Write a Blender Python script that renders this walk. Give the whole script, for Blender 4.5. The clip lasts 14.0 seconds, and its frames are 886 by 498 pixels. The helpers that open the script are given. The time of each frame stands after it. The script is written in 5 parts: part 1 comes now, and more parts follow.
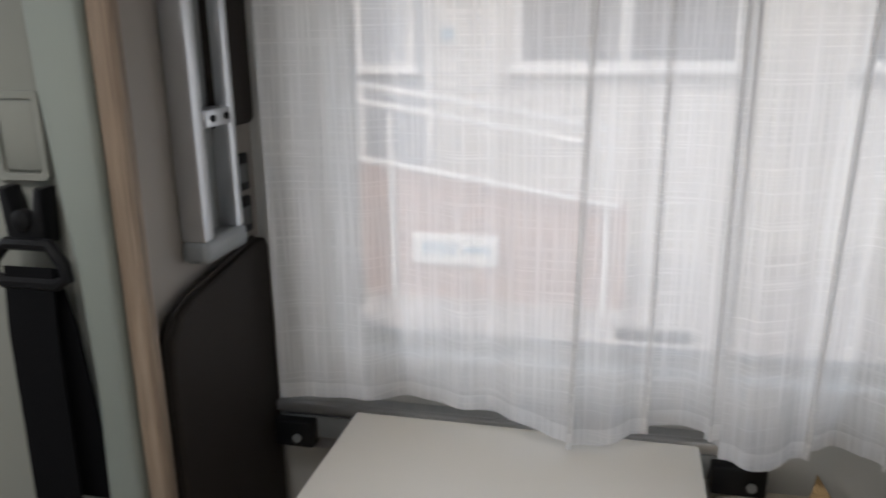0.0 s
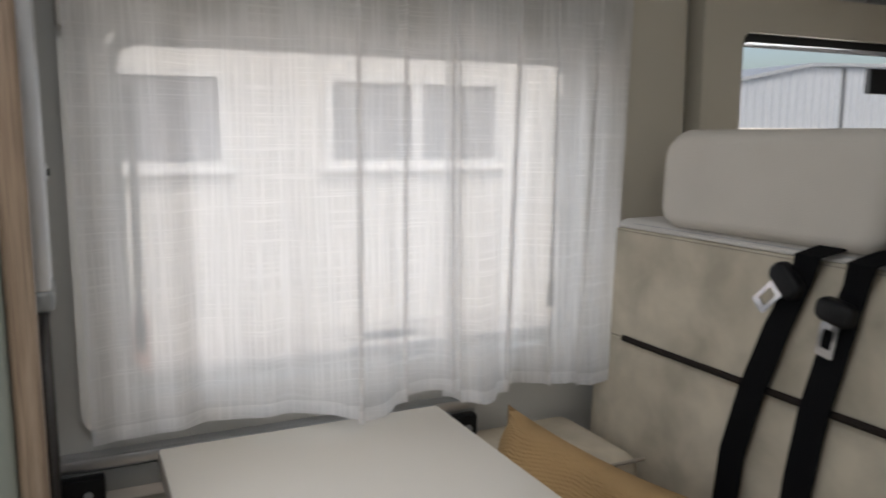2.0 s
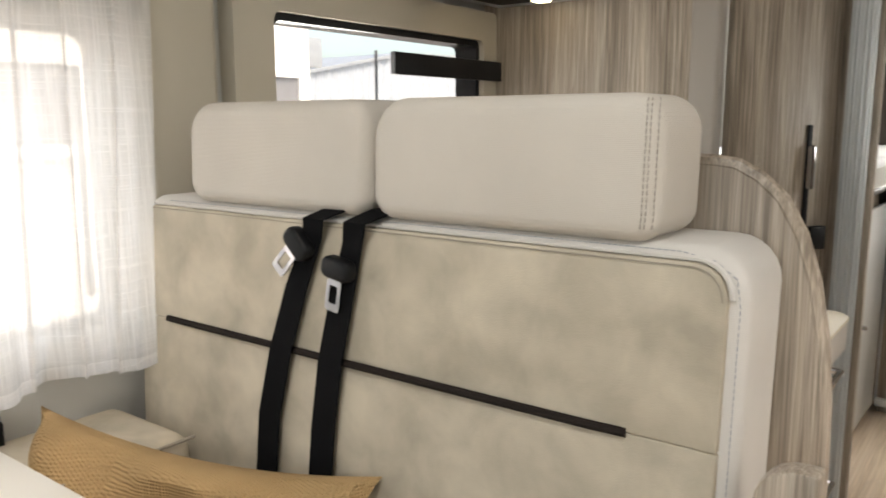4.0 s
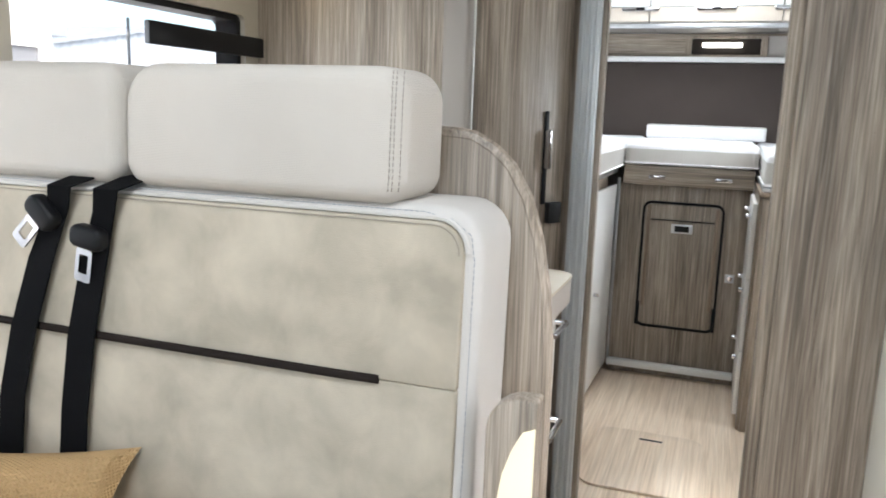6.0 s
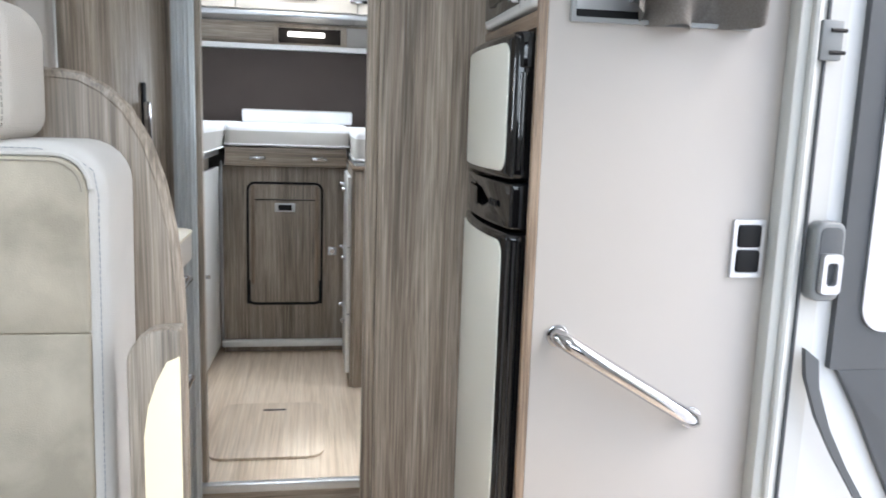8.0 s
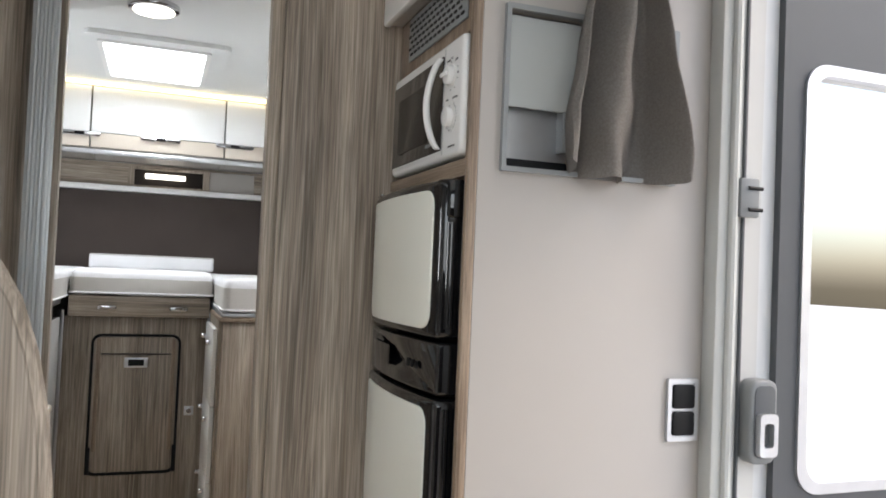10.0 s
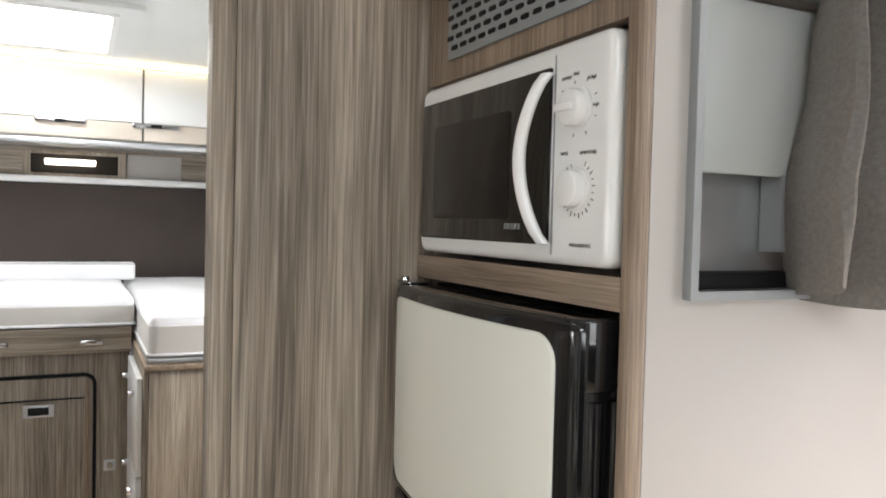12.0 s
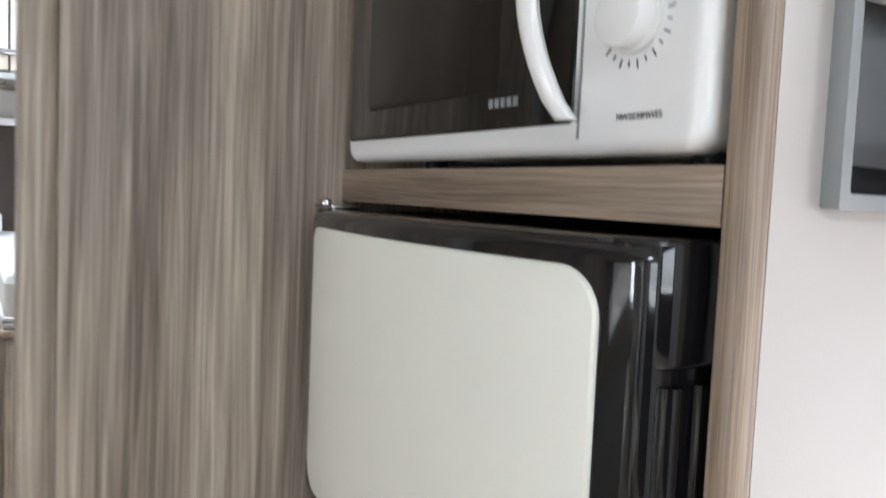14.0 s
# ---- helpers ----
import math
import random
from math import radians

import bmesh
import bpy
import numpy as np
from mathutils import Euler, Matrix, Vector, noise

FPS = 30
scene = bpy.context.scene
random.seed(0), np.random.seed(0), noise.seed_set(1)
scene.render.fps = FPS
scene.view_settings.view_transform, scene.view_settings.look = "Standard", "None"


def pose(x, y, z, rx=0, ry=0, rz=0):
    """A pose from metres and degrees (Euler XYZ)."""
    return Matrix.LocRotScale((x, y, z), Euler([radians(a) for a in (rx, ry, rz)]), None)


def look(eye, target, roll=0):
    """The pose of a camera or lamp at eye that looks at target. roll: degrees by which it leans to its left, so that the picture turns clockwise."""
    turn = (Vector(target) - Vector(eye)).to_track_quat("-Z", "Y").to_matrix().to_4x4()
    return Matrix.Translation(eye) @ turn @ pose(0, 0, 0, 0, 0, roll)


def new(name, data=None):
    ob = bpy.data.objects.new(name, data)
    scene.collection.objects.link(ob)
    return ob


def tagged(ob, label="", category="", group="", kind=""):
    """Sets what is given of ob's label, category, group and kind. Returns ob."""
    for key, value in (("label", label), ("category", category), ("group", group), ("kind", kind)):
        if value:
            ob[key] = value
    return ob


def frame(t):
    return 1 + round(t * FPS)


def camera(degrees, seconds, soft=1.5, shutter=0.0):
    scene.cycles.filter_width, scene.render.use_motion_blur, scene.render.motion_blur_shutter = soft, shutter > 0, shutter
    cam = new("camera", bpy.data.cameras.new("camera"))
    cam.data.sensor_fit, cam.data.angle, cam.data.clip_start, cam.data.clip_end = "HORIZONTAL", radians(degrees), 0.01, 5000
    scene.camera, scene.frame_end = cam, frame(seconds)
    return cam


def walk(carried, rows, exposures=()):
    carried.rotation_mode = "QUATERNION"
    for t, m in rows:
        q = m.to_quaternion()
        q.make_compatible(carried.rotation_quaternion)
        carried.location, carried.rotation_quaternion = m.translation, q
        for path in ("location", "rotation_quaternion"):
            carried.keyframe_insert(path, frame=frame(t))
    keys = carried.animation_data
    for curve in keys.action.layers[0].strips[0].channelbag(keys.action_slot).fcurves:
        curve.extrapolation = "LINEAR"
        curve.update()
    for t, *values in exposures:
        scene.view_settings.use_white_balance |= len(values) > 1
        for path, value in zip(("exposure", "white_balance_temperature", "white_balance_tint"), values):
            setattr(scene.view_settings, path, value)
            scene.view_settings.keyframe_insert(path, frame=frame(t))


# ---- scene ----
cam = camera(59.5, 14.0, soft=1.7, shutter=0.3)
PATH = [
    (0, (0.006, 0.281, 1.296), (-0.437, 2.153, 0.751), -0.8),
    (0.5, (-0.015, 0.235, 1.188), (-0.06, 2.21, 0.875), -0.6),
    (1, (-0.24, 0.148, 1.183), (0.014, 2.111, 0.897), -0.2),
    (1.5, (-0.408, 0.101, 1.221), (0.106, 2.013, 0.936), 0.4),
    (2, (-0.413, 0.046, 1.249), (0.442, 1.831, 0.96), 0.2),
    (2.5, (-0.369, 0.0, 1.264), (0.78, 1.606, 0.944), -0.6),
    (3, (-0.344, -0.016, 1.249), (1.003, 1.426, 0.924), -0.4),
    (3.5, (-0.321, -0.037, 1.239), (1.153, 1.275, 0.915), -0.3),
    (4, (-0.306, -0.045, 1.231), (1.273, 1.138, 0.905), -0.1),
    (4.2, (-0.301, -0.052, 1.228), (1.325, 1.065, 0.9), 0.1),
    (6.3, (-0.375, -0.108, 1.205), (1.508, 0.471, 0.865), 1.6),
    (6.5, (-0.408, -0.124, 1.197), (1.499, 0.382, 0.867), 1.3),
    (7, (-0.432, -0.128, 1.18), (1.527, 0.099, 0.848), 1.7),
    (7.5, (-0.43, -0.11, 1.159), (1.541, -0.195, 0.831), 1.7),
    (8, (-0.426, -0.068, 1.142), (1.521, -0.391, 0.818), 1.9),
    (8.2, (-0.421, -0.053, 1.137), (1.515, -0.443, 0.819), 2.0),
    (10.3, (-0.144, 0.018, 1.149), (1.723, -0.695, 1.24), 2.1),
    (10.5, (0.017, 0.004, 1.129), (1.881, -0.714, 1.23), 1.6),
    (11, (0.26, -0.043, 1.156), (2.115, -0.78, 1.288), 1.4),
    (11.5, (0.307, -0.029, 1.312), (2.137, -0.83, 1.402), 1.7),
    (12, (0.4, -0.037, 1.378), (2.208, -0.889, 1.314), 1.4),
    (12.5, (0.497, -0.068, 1.402), (2.283, -0.953, 1.247), 1.7),
    (13, (0.528, -0.054, 1.421), (2.294, -0.981, 1.266), 1.6),
    (13.5, (0.582, -0.062, 1.393), (2.314, -1.052, 1.244), 2.0),
    (14, (0.676, -0.144, 1.318), (2.372, -1.194, 1.179), 2.5),
]
EXPOSURES = [(0.0, 0.16, 6400, 10), (1.0, 0.06, 6500, 10), (1.5, 0.12, 6550, 10), (2.0, 0.22, 6600, 10), (2.5, 0.40, 6750, 10), (3.0, 0.60, 6950, 10),
             (3.5, 0.88, 7050, 10), (4.2, 1.42, 7250, 10), (6.3, 1.75, 6050, 8), (8.2, 1.66, 5900, 8), (10.3, 1.25, 6450, 10), (11.5, 1.42, 6550, 10), (12.5, 1.80, 6600, 10), (14.0, 1.88, 6100, 10)]
walk(cam, [(t, look(eye, target, roll)) for t, eye, target, roll in PATH],
     exposures=EXPOSURES)
# ---- world, sun, large lights ----
world = bpy.data.worlds.new("world")
scene.world = world
world.use_nodes = True
sky = world.node_tree.nodes.new("ShaderNodeTexSky")
sky.sky_type, sky.sun_disc = "NISHITA", False
sky.sun_elevation, sky.sun_rotation, sky.dust_density = radians(48), radians(200), 4.0
world.node_tree.links.new(sky.outputs[0], world.node_tree.nodes["Background"].inputs[0])
world.node_tree.nodes["Background"].inputs[1].default_value = 0.15
sun = new("sun", bpy.data.lights.new("sun", "SUN"))
sun.data.energy, sun.data.angle, sun.data.color = 1.5, radians(12), (1.0, 0.96, 0.9)
sun.matrix_basis = look((0, 0, 6), (-2.0, 3.2, 1.0))


def area(name, eye, target, w, h, watts, color=(1, 1, 1)):
    lamp = new(name, bpy.data.lights.new(name, "AREA"))
    lamp.data.shape, lamp.data.size, lamp.data.size_y = "RECTANGLE", w, h
    lamp.data.energy, lamp.data.color = watts, color
    lamp.matrix_basis = look(eye, target)
    return lamp


DAY = (0.93, 0.97, 1.0)
area("windscreen_daylight", (-2.35, 0.1, 1.40), (0, 0.1, 1.0), 1.7, 0.85, 6.2, DAY)
area("rear_rooflight_daylight", (3.33, 0.065, 2.052), (3.33, 0.065, 0), 0.58, 0.38, 2.1, DAY)
# Fill lamp in an added hatch out of view, placed to light the bench.
area("unseen_hatch_fill", (-0.5, 0.15, 2.05), (-0.5, 0.15, 0), 0.5, 0.56, 4.0, DAY)
area("entrance_daylight", (0.562, -1.02, 0.95), (0.2, 0.2, 0.3), 0.5, 1.6, 0.5, DAY)
area("kitchen_window_daylight", (0.92, 1.235, 1.265), (0.80, 0, 1.10), 0.36, 0.34, 1.6, DAY)
area("dinette_window_daylight", (0.03, 1.245, 1.09), (0.03, 0, 1.09), 0.76, 0.46, 0.75, DAY)
# Two lamps in assumed side windows out of view, added to lighten the lower bedroom.
area("unseen_bedroom_window_daylight", (2.95, 1.235, 1.36), (2.95, 0, 0.9), 0.68, 0.34, 3.2, DAY)
area("unseen_bedroom_window_daylight", (2.45, -0.965, 1.36), (2.6, 0.2, 0.7), 0.6, 0.34, 2.5, DAY)


# ---- materials ----
def material(name, color, rough=0.5, metal=0.0, vary=0.08, scale=6.0, bump=0.0, bump_scale=200.0, coat=0.0):
    """A surface with broad mottling, fine grain and a little relief."""
    m = bpy.data.materials.new(name)
    m.use_nodes = True
    nt = m.node_tree
    b = nt.nodes["Principled BSDF"]
    b.inputs["Metallic"].default_value = metal
    b.inputs["Coat Weight"].default_value = coat
    tc = nt.nodes.new("ShaderNodeTexCoord")
    n1, n2 = nt.nodes.new("ShaderNodeTexNoise"), nt.nodes.new("ShaderNodeTexNoise")
    n1.inputs["Scale"].default_value, n2.inputs["Scale"].default_value = scale, bump_scale
    n1.inputs["Detail"].default_value = 4
    for n in (n1, n2):
        nt.links.new(tc.outputs["Object"], n.inputs["Vector"])
    ramp = nt.nodes.new("ShaderNodeValToRGB")
    ramp.color_ramp.elements[0].position, ramp.color_ramp.elements[1].position = 0.3, 0.7
    ramp.color_ramp.elements[0].color = (*[c * (1 - vary) for c in color], 1)
    ramp.color_ramp.elements[1].color = (*[min(1, c * (1 + vary)) for c in color], 1)
    nt.links.new(n1.outputs[0], ramp.inputs[0])
    nt.links.new(ramp.outputs[0], b.inputs["Base Color"])
    mr = nt.nodes.new("ShaderNodeMapRange")
    mr.inputs["To Min"].default_value, mr.inputs["To Max"].default_value = max(0, rough - 0.06), min(1, rough + 0.06)
    nt.links.new(n1.outputs[0], mr.inputs["Value"])
    nt.links.new(mr.outputs[0], b.inputs["Roughness"])
    if bump:
        bp = nt.nodes.new("ShaderNodeBump")
        bp.inputs["Strength"].default_value, bp.inputs["Distance"].default_value = bump, 0.002
        nt.links.new(n2.outputs[0], bp.inputs["Height"])
        nt.links.new(bp.outputs[0], b.inputs["Normal"])
    return m


def wood(name, dark, mid, light, axis=2, fine=150.0, broad=14.0, rough=0.45, contrast=1.2, wander=0.03, pore=0.74):
    """Streaked laminate, its grain along one axis."""
    m = bpy.data.materials.new(name)
    m.use_nodes = True
    nt = m.node_tree
    b = nt.nodes["Principled BSDF"]
    tc = nt.nodes.new("ShaderNodeTexCoord")

    def streaks(scale, ratio, detail, distort):
        mp = nt.nodes.new("ShaderNodeMapping")
        sc = [scale] * 3
        sc[axis] = scale * ratio
        mp.inputs["Scale"].default_value = sc
        n = nt.nodes.new("ShaderNodeTexNoise")
        n.inputs["Scale"].default_value, n.inputs["Detail"].default_value, n.inputs["Distortion"].default_value = 1.0, detail, distort
        nt.links.new(bent.outputs[0], mp.inputs["Vector"])
        nt.links.new(mp.outputs[0], n.inputs["Vector"])
        return n

    # the grain wanders a little along its length
    drift, centred, bent = nt.nodes.new("ShaderNodeTexNoise"), nt.nodes.new("ShaderNodeVectorMath"), nt.nodes.new("ShaderNodeVectorMath")
    drift.inputs["Scale"].default_value, drift.inputs["Detail"].default_value = 1.0, 1.0
    slow = nt.nodes.new("ShaderNodeMapping")
    slow.inputs["Scale"].default_value = [1.1 if k == axis else 9.0 for k in range(3)]
    centred.operation, bent.operation = "SUBTRACT", "MULTIPLY_ADD"
    centred.inputs[1].default_value = (0.5, 0.5, 0.5)
    bent.inputs[1].default_value = (wander, wander, wander)
    nt.links.new(tc.outputs["Object"], slow.inputs["Vector"])
    nt.links.new(slow.outputs[0], drift.inputs["Vector"])
    nt.links.new(drift.outputs["Color"], centred.inputs[0])
    nt.links.new(centred.outputs[0], bent.inputs[0])
    nt.links.new(tc.outputs["Object"], bent.inputs[2])
    a, c, pores = streaks(broad, 0.06, 3, 0.3), streaks(fine, 0.02, 4, 0.5), streaks(fine * 3.2, 0.016, 2, 0.3)
    mix = nt.nodes.new("ShaderNodeMath")
    mix.operation = "MULTIPLY_ADD"
    mix.inputs[1].default_value = 0.47
    half = nt.nodes.new("ShaderNodeMath")
    half.operation = "MULTIPLY"
    half.inputs[1].default_value = 0.53
    nt.links.new(c.outputs[0], half.inputs[0])
    nt.links.new(a.outputs[0], mix.inputs[0])
    nt.links.new(half.outputs[0], mix.inputs[2])
    ramp = nt.nodes.new("ShaderNodeValToRGB")
    e = ramp.color_ramp.elements
    w = 0.17 / contrast
    e[0].position, e[1].position = 0.5 - w, 0.5 + w
    e[0].color, e[1].color = (*dark, 1), (*light, 1)
    e.new(0.5).color = (*mid, 1)
    nt.links.new(mix.outputs[0], ramp.inputs[0])
    dk = nt.nodes.new("ShaderNodeMapRange")
    dk.inputs["From Min"].default_value, dk.inputs["From Max"].default_value = 0.36, 0.60
    dk.inputs["To Min"].default_value, dk.inputs["To Max"].default_value = pore, 1.12
    nt.links.new(pores.outputs[0], dk.inputs["Value"])
    mul = nt.nodes.new("ShaderNodeVectorMath")
    mul.operation = "SCALE"
    nt.links.new(ramp.outputs[0], mul.inputs[0])
    nt.links.new(dk.outputs[0], mul.inputs["Scale"])
    nt.links.new(mul.outputs[0], b.inputs["Base Color"])
    b.inputs["Roughness"].default_value = rough
    bp = nt.nodes.new("ShaderNodeBump")
    bp.inputs["Strength"].default_value, bp.inputs["Distance"].default_value = 0.15, 0.001
    nt.links.new(c.outputs[0], bp.inputs["Height"])
    nt.links.new(bp.outputs[0], b.inputs["Normal"])
    return m


def weave(name, color, rough=0.9, scale=700.0, vary=0.06, relief=0.25):
    """Woven cloth: two crossed sets of threads."""
    m = material(name, color, rough, vary=vary, scale=5)
    nt = m.node_tree
    tc = nt.nodes["Texture Coordinate"]
    hs = []
    for d in ("X", "Y", "Z"):
        wv = nt.nodes.new("ShaderNodeTexWave")
        wv.bands_direction = d
        wv.inputs["Scale"].default_value, wv.inputs["Distortion"].default_value = scale * 0.31, 2.0
        nt.links.new(tc.outputs["Object"], wv.inputs["Vector"])
        hs.append(wv)
    add = nt.nodes.new("ShaderNodeMath")
    add2 = nt.nodes.new("ShaderNodeMath")
    nt.links.new(hs[0].outputs[1], add.inputs[0])
    nt.links.new(hs[1].outputs[1], add.inputs[1])
    nt.links.new(add.outputs[0], add2.inputs[0])
    nt.links.new(hs[2].outputs[1], add2.inputs[1])
    bp = nt.nodes.new("ShaderNodeBump")
    bp.inputs["Strength"].default_value, bp.inputs["Distance"].default_value = relief, 0.001
    nt.links.new(add2.outputs[0], bp.inputs["Height"])
    nt.links.new(bp.outputs[0], nt.nodes["Principled BSDF"].inputs["Normal"])
    return m


def sheer(name, open_share):
    """Thin linen-look net: irregular threads, partly see-through."""
    m = bpy.data.materials.new(name)
    m.use_nodes = True
    nt = m.node_tree
    nt.nodes.clear()
    out = nt.nodes.new("ShaderNodeOutputMaterial")
    tr, tl, df = (nt.nodes.new(k) for k in ("ShaderNodeBsdfTransparent", "ShaderNodeBsdfTranslucent", "ShaderNodeBsdfDiffuse"))
    tl.inputs[0].default_value = (0.92, 0.91, 0.91, 1)
    df.inputs[0].default_value = (0.80, 0.785, 0.765, 1)
    tc = nt.nodes.new("ShaderNodeTexCoord")
    sums = None
    for sx, sz, d in ((150, 3.5, 2), (4.0, 170, 2), (420, 8, 0), (9, 460, 0)):
        mp = nt.nodes.new("ShaderNodeMapping")
        mp.inputs["Scale"].default_value = (sx, 0.0, sz)
        n = nt.nodes.new("ShaderNodeTexNoise")
        n.inputs["Scale"].default_value, n.inputs["Detail"].default_value = 1.0, d
        nt.links.new(tc.outputs["Object"], mp.inputs["Vector"])
        nt.links.new(mp.outputs[0], n.inputs["Vector"])
        ml = nt.nodes.new("ShaderNodeMath")
        ml.operation = "MAXIMUM" if sums else "ADD"
        thin = nt.nodes.new("ShaderNodeMath")
        thin.operation = "MULTIPLY"
        thin.inputs[1].default_value = 0.90 if sz > sx else 1.0
        nt.links.new(n.outputs[0], thin.inputs[0])
        nt.links.new(thin.outputs[0], ml.inputs[0])
        ml.inputs[1].default_value = 0.0
        if sums:
            nt.links.new(sums.outputs[0], ml.inputs[1])
        sums = ml
    mr = nt.nodes.new("ShaderNodeMapRange")
    mr.inputs["From Min"].default_value, mr.inputs["From Max"].default_value = 0.5, 0.72
    mr.inputs["To Min"].default_value, mr.inputs["To Max"].default_value = min(1, open_share + 0.06), max(0, open_share - 0.08)
    nt.links.new(sums.outputs[0], mr.inputs["Value"])
    mix1, mix2 = nt.nodes.new("ShaderNodeMixShader"), nt.nodes.new("ShaderNodeMixShader")
    mix1.inputs[0].default_value = 0.36
    nt.links.new(tl.outputs[0], mix1.inputs[1])
    nt.links.new(df.outputs[0], mix1.inputs[2])
    nt.links.new(mr.outputs[0], mix2.inputs[0])
    nt.links.new(mix1.outputs[0], mix2.inputs[1])
    nt.links.new(tr.outputs[0], mix2.inputs[2])
    nt.links.new(mix2.outputs[0], out.inputs[0])
    return m


def glass(name, tint=(0.97, 0.98, 0.98), rough=0.0):
    m = bpy.data.materials.new(name)
    m.use_nodes = True
    b = m.node_tree.nodes["Principled BSDF"]
    b.inputs["Base Color"].default_value = (*tint, 1)
    b.inputs["Roughness"].default_value, b.inputs["IOR"].default_value = rough, 1.05
    b.inputs["Transmission Weight"].default_value = 1.0
    return m


def glow(name, color, strength):
    m = bpy.data.materials.new(name)
    m.use_nodes = True
    b = m.node_tree.nodes["Principled BSDF"]
    b.inputs["Base Color"].default_value = (0.8, 0.8, 0.8, 1)
    b.inputs["Emission Color"].default_value = (*color, 1)
    b.inputs["Emission Strength"].default_value = strength
    return m


WOOD_COLORS = ((0.155, 0.122, 0.092), (0.315, 0.262, 0.208), (0.49, 0.42, 0.345))
M_WOOD = wood("grey_brown_laminate", *WOOD_COLORS)
M_WOODX = wood("grey_brown_laminate_lengthwise", *WOOD_COLORS, axis=0)
M_WOODY = wood("grey_brown_laminate_crosswise", *WOOD_COLORS, axis=1)
M_OAKZ = wood("warm_oak_edge", (0.17, 0.122, 0.085), (0.28, 0.208, 0.15), (0.38, 0.295, 0.22), axis=2, fine=260, broad=40)
M_OAKX = wood("warm_oak_edge_lengthwise", (0.17, 0.122, 0.085), (0.28, 0.208, 0.15), (0.38, 0.295, 0.22), axis=0, fine=260, broad=40)
M_FLOOR = wood("pale_striped_floor", (0.56, 0.43, 0.31), (0.70, 0.57, 0.44), (0.80, 0.68, 0.55), axis=0, fine=110, broad=22, rough=0.4, wander=0.0, pore=0.92)
M_PANEL = material("cream_panel", (0.46, 0.435, 0.41), 0.38, vary=0.02, scale=2, bump=0.05, bump_scale=500)
M_PARTI = material("partition_beige", (0.33, 0.30, 0.27), 0.5, vary=0.03, scale=3, bump=0.05, bump_scale=500)
M_PROF = material("grey_anodised_profile", (0.56, 0.59, 0.61), 0.45, 0.4, vary=0.04, scale=8)
M_PLATE = material("pale_grey_plate", (0.50, 0.525, 0.515), 0.4, 0.1, vary=0.03)
M_LINER = material("wall_liner_beige", (0.50, 0.46, 0.38), 0.65, vary=0.03, scale=3, bump=0.15, bump_scale=700)
M_WALL = material("wall_liner_grey", (0.55, 0.55, 0.53), 0.7, vary=0.03, scale=3, bump=0.1, bump_scale=500)
M_CEIL = material("ceiling_white", (0.72, 0.73, 0.72), 0.6, vary=0.02, scale=2)
M_SUEDE = material("taupe_suede", (0.49, 0.437, 0.348), 0.85, vary=0.2, scale=13, bump=0.3, bump_scale=700)
M_SUEDE.node_tree.nodes["Noise Texture"].inputs["Distortion"].default_value = 0.25
M_SUEDE.node_tree.nodes["Noise Texture"].inputs["Detail"].default_value = 7
M_CLOTH = weave("light_grey_cloth", (0.585, 0.545, 0.49), scale=520, relief=0.3)
M_CLOTHB = weave("pale_border_cloth", (0.64, 0.615, 0.58), scale=600, relief=0.3)
M_THREAD = material("beige_thread", (0.30, 0.265, 0.22), 0.8)
M_THREADB = material("blue_grey_thread", (0.33, 0.34, 0.37), 0.8)
M_SLOT = material("dark_piping", (0.022, 0.017, 0.015), 0.7)
M_BROWN = material("dark_brown_leatherette", (0.024, 0.019, 0.016), 0.6, vary=0.08, bump=0.2, bump_scale=800)
M_BOARD = material("brown_headboard_cloth", (0.075, 0.060, 0.054), 0.9, vary=0.06, scale=4, bump=0.2, bump_scale=900)
M_WEB = weave("black_webbing", (0.007, 0.007, 0.008), 0.75, scale=1300)
M_BLACK = material("black_plastic", (0.009, 0.009, 0.010), 0.42, vary=0.1)
M_GLOSSB = material("gloss_black", (0.006, 0.006, 0.007), 0.07, vary=0.05, coat=0.4)
M_DARKGL = material("smoked_oven_glass", (0.010, 0.009, 0.008), 0.06, vary=0.05, coat=0.3)
M_DARKGL.node_tree.nodes["Principled BSDF"].inputs["Specular IOR Level"].default_value = 0.3
M_SCREEN = material("oven_mesh_screen", (0.017, 0.014, 0.012), 0.16, vary=0.1)
M_SCREEN.node_tree.nodes["Principled BSDF"].inputs["Specular IOR Level"].default_value = 0.2
M_FRIDGE = material("ivory_fridge_panel", (0.80, 0.80, 0.72), 0.30, vary=0.01, scale=1.5)
M_WHITE = material("gloss_white", (0.84, 0.84, 0.83), 0.22, vary=0.01, scale=2)
M_WHITEP = material("white_plastic", (0.76, 0.76, 0.74), 0.35, vary=0.02)
M_CREAMF = material("cream_locker_strip", (0.62, 0.55, 0.47), 0.4, vary=0.02)
M_ALU = material("brushed_aluminium", (0.62, 0.63, 0.65), 0.36, 0.85, vary=0.05, scale=20)
M_GREYAL = material("grey_painted_frame", (0.29, 0.305, 0.31), 0.4, 0.2, vary=0.04)
M_CHROME = material("chrome", (0.58, 0.58, 0.60), 0.06, 1.0, vary=0.01)
M_SAGE = material("sage_grey_trim", (0.285, 0.315, 0.285), 0.55, vary=0.04, bump=0.1, bump_scale=600)
M_PILLAR = material("beige_pillar_trim", (0.26, 0.265, 0.237), 0.6, vary=0.04, bump=0.2, bump_scale=900)
M_TABLE = material("pale_table_laminate", (0.72, 0.69, 0.63), 0.33, vary=0.012, scale=1.2)
M_WORKTOP = material("cream_worktop", (0.62, 0.57, 0.46), 0.35, vary=0.03)
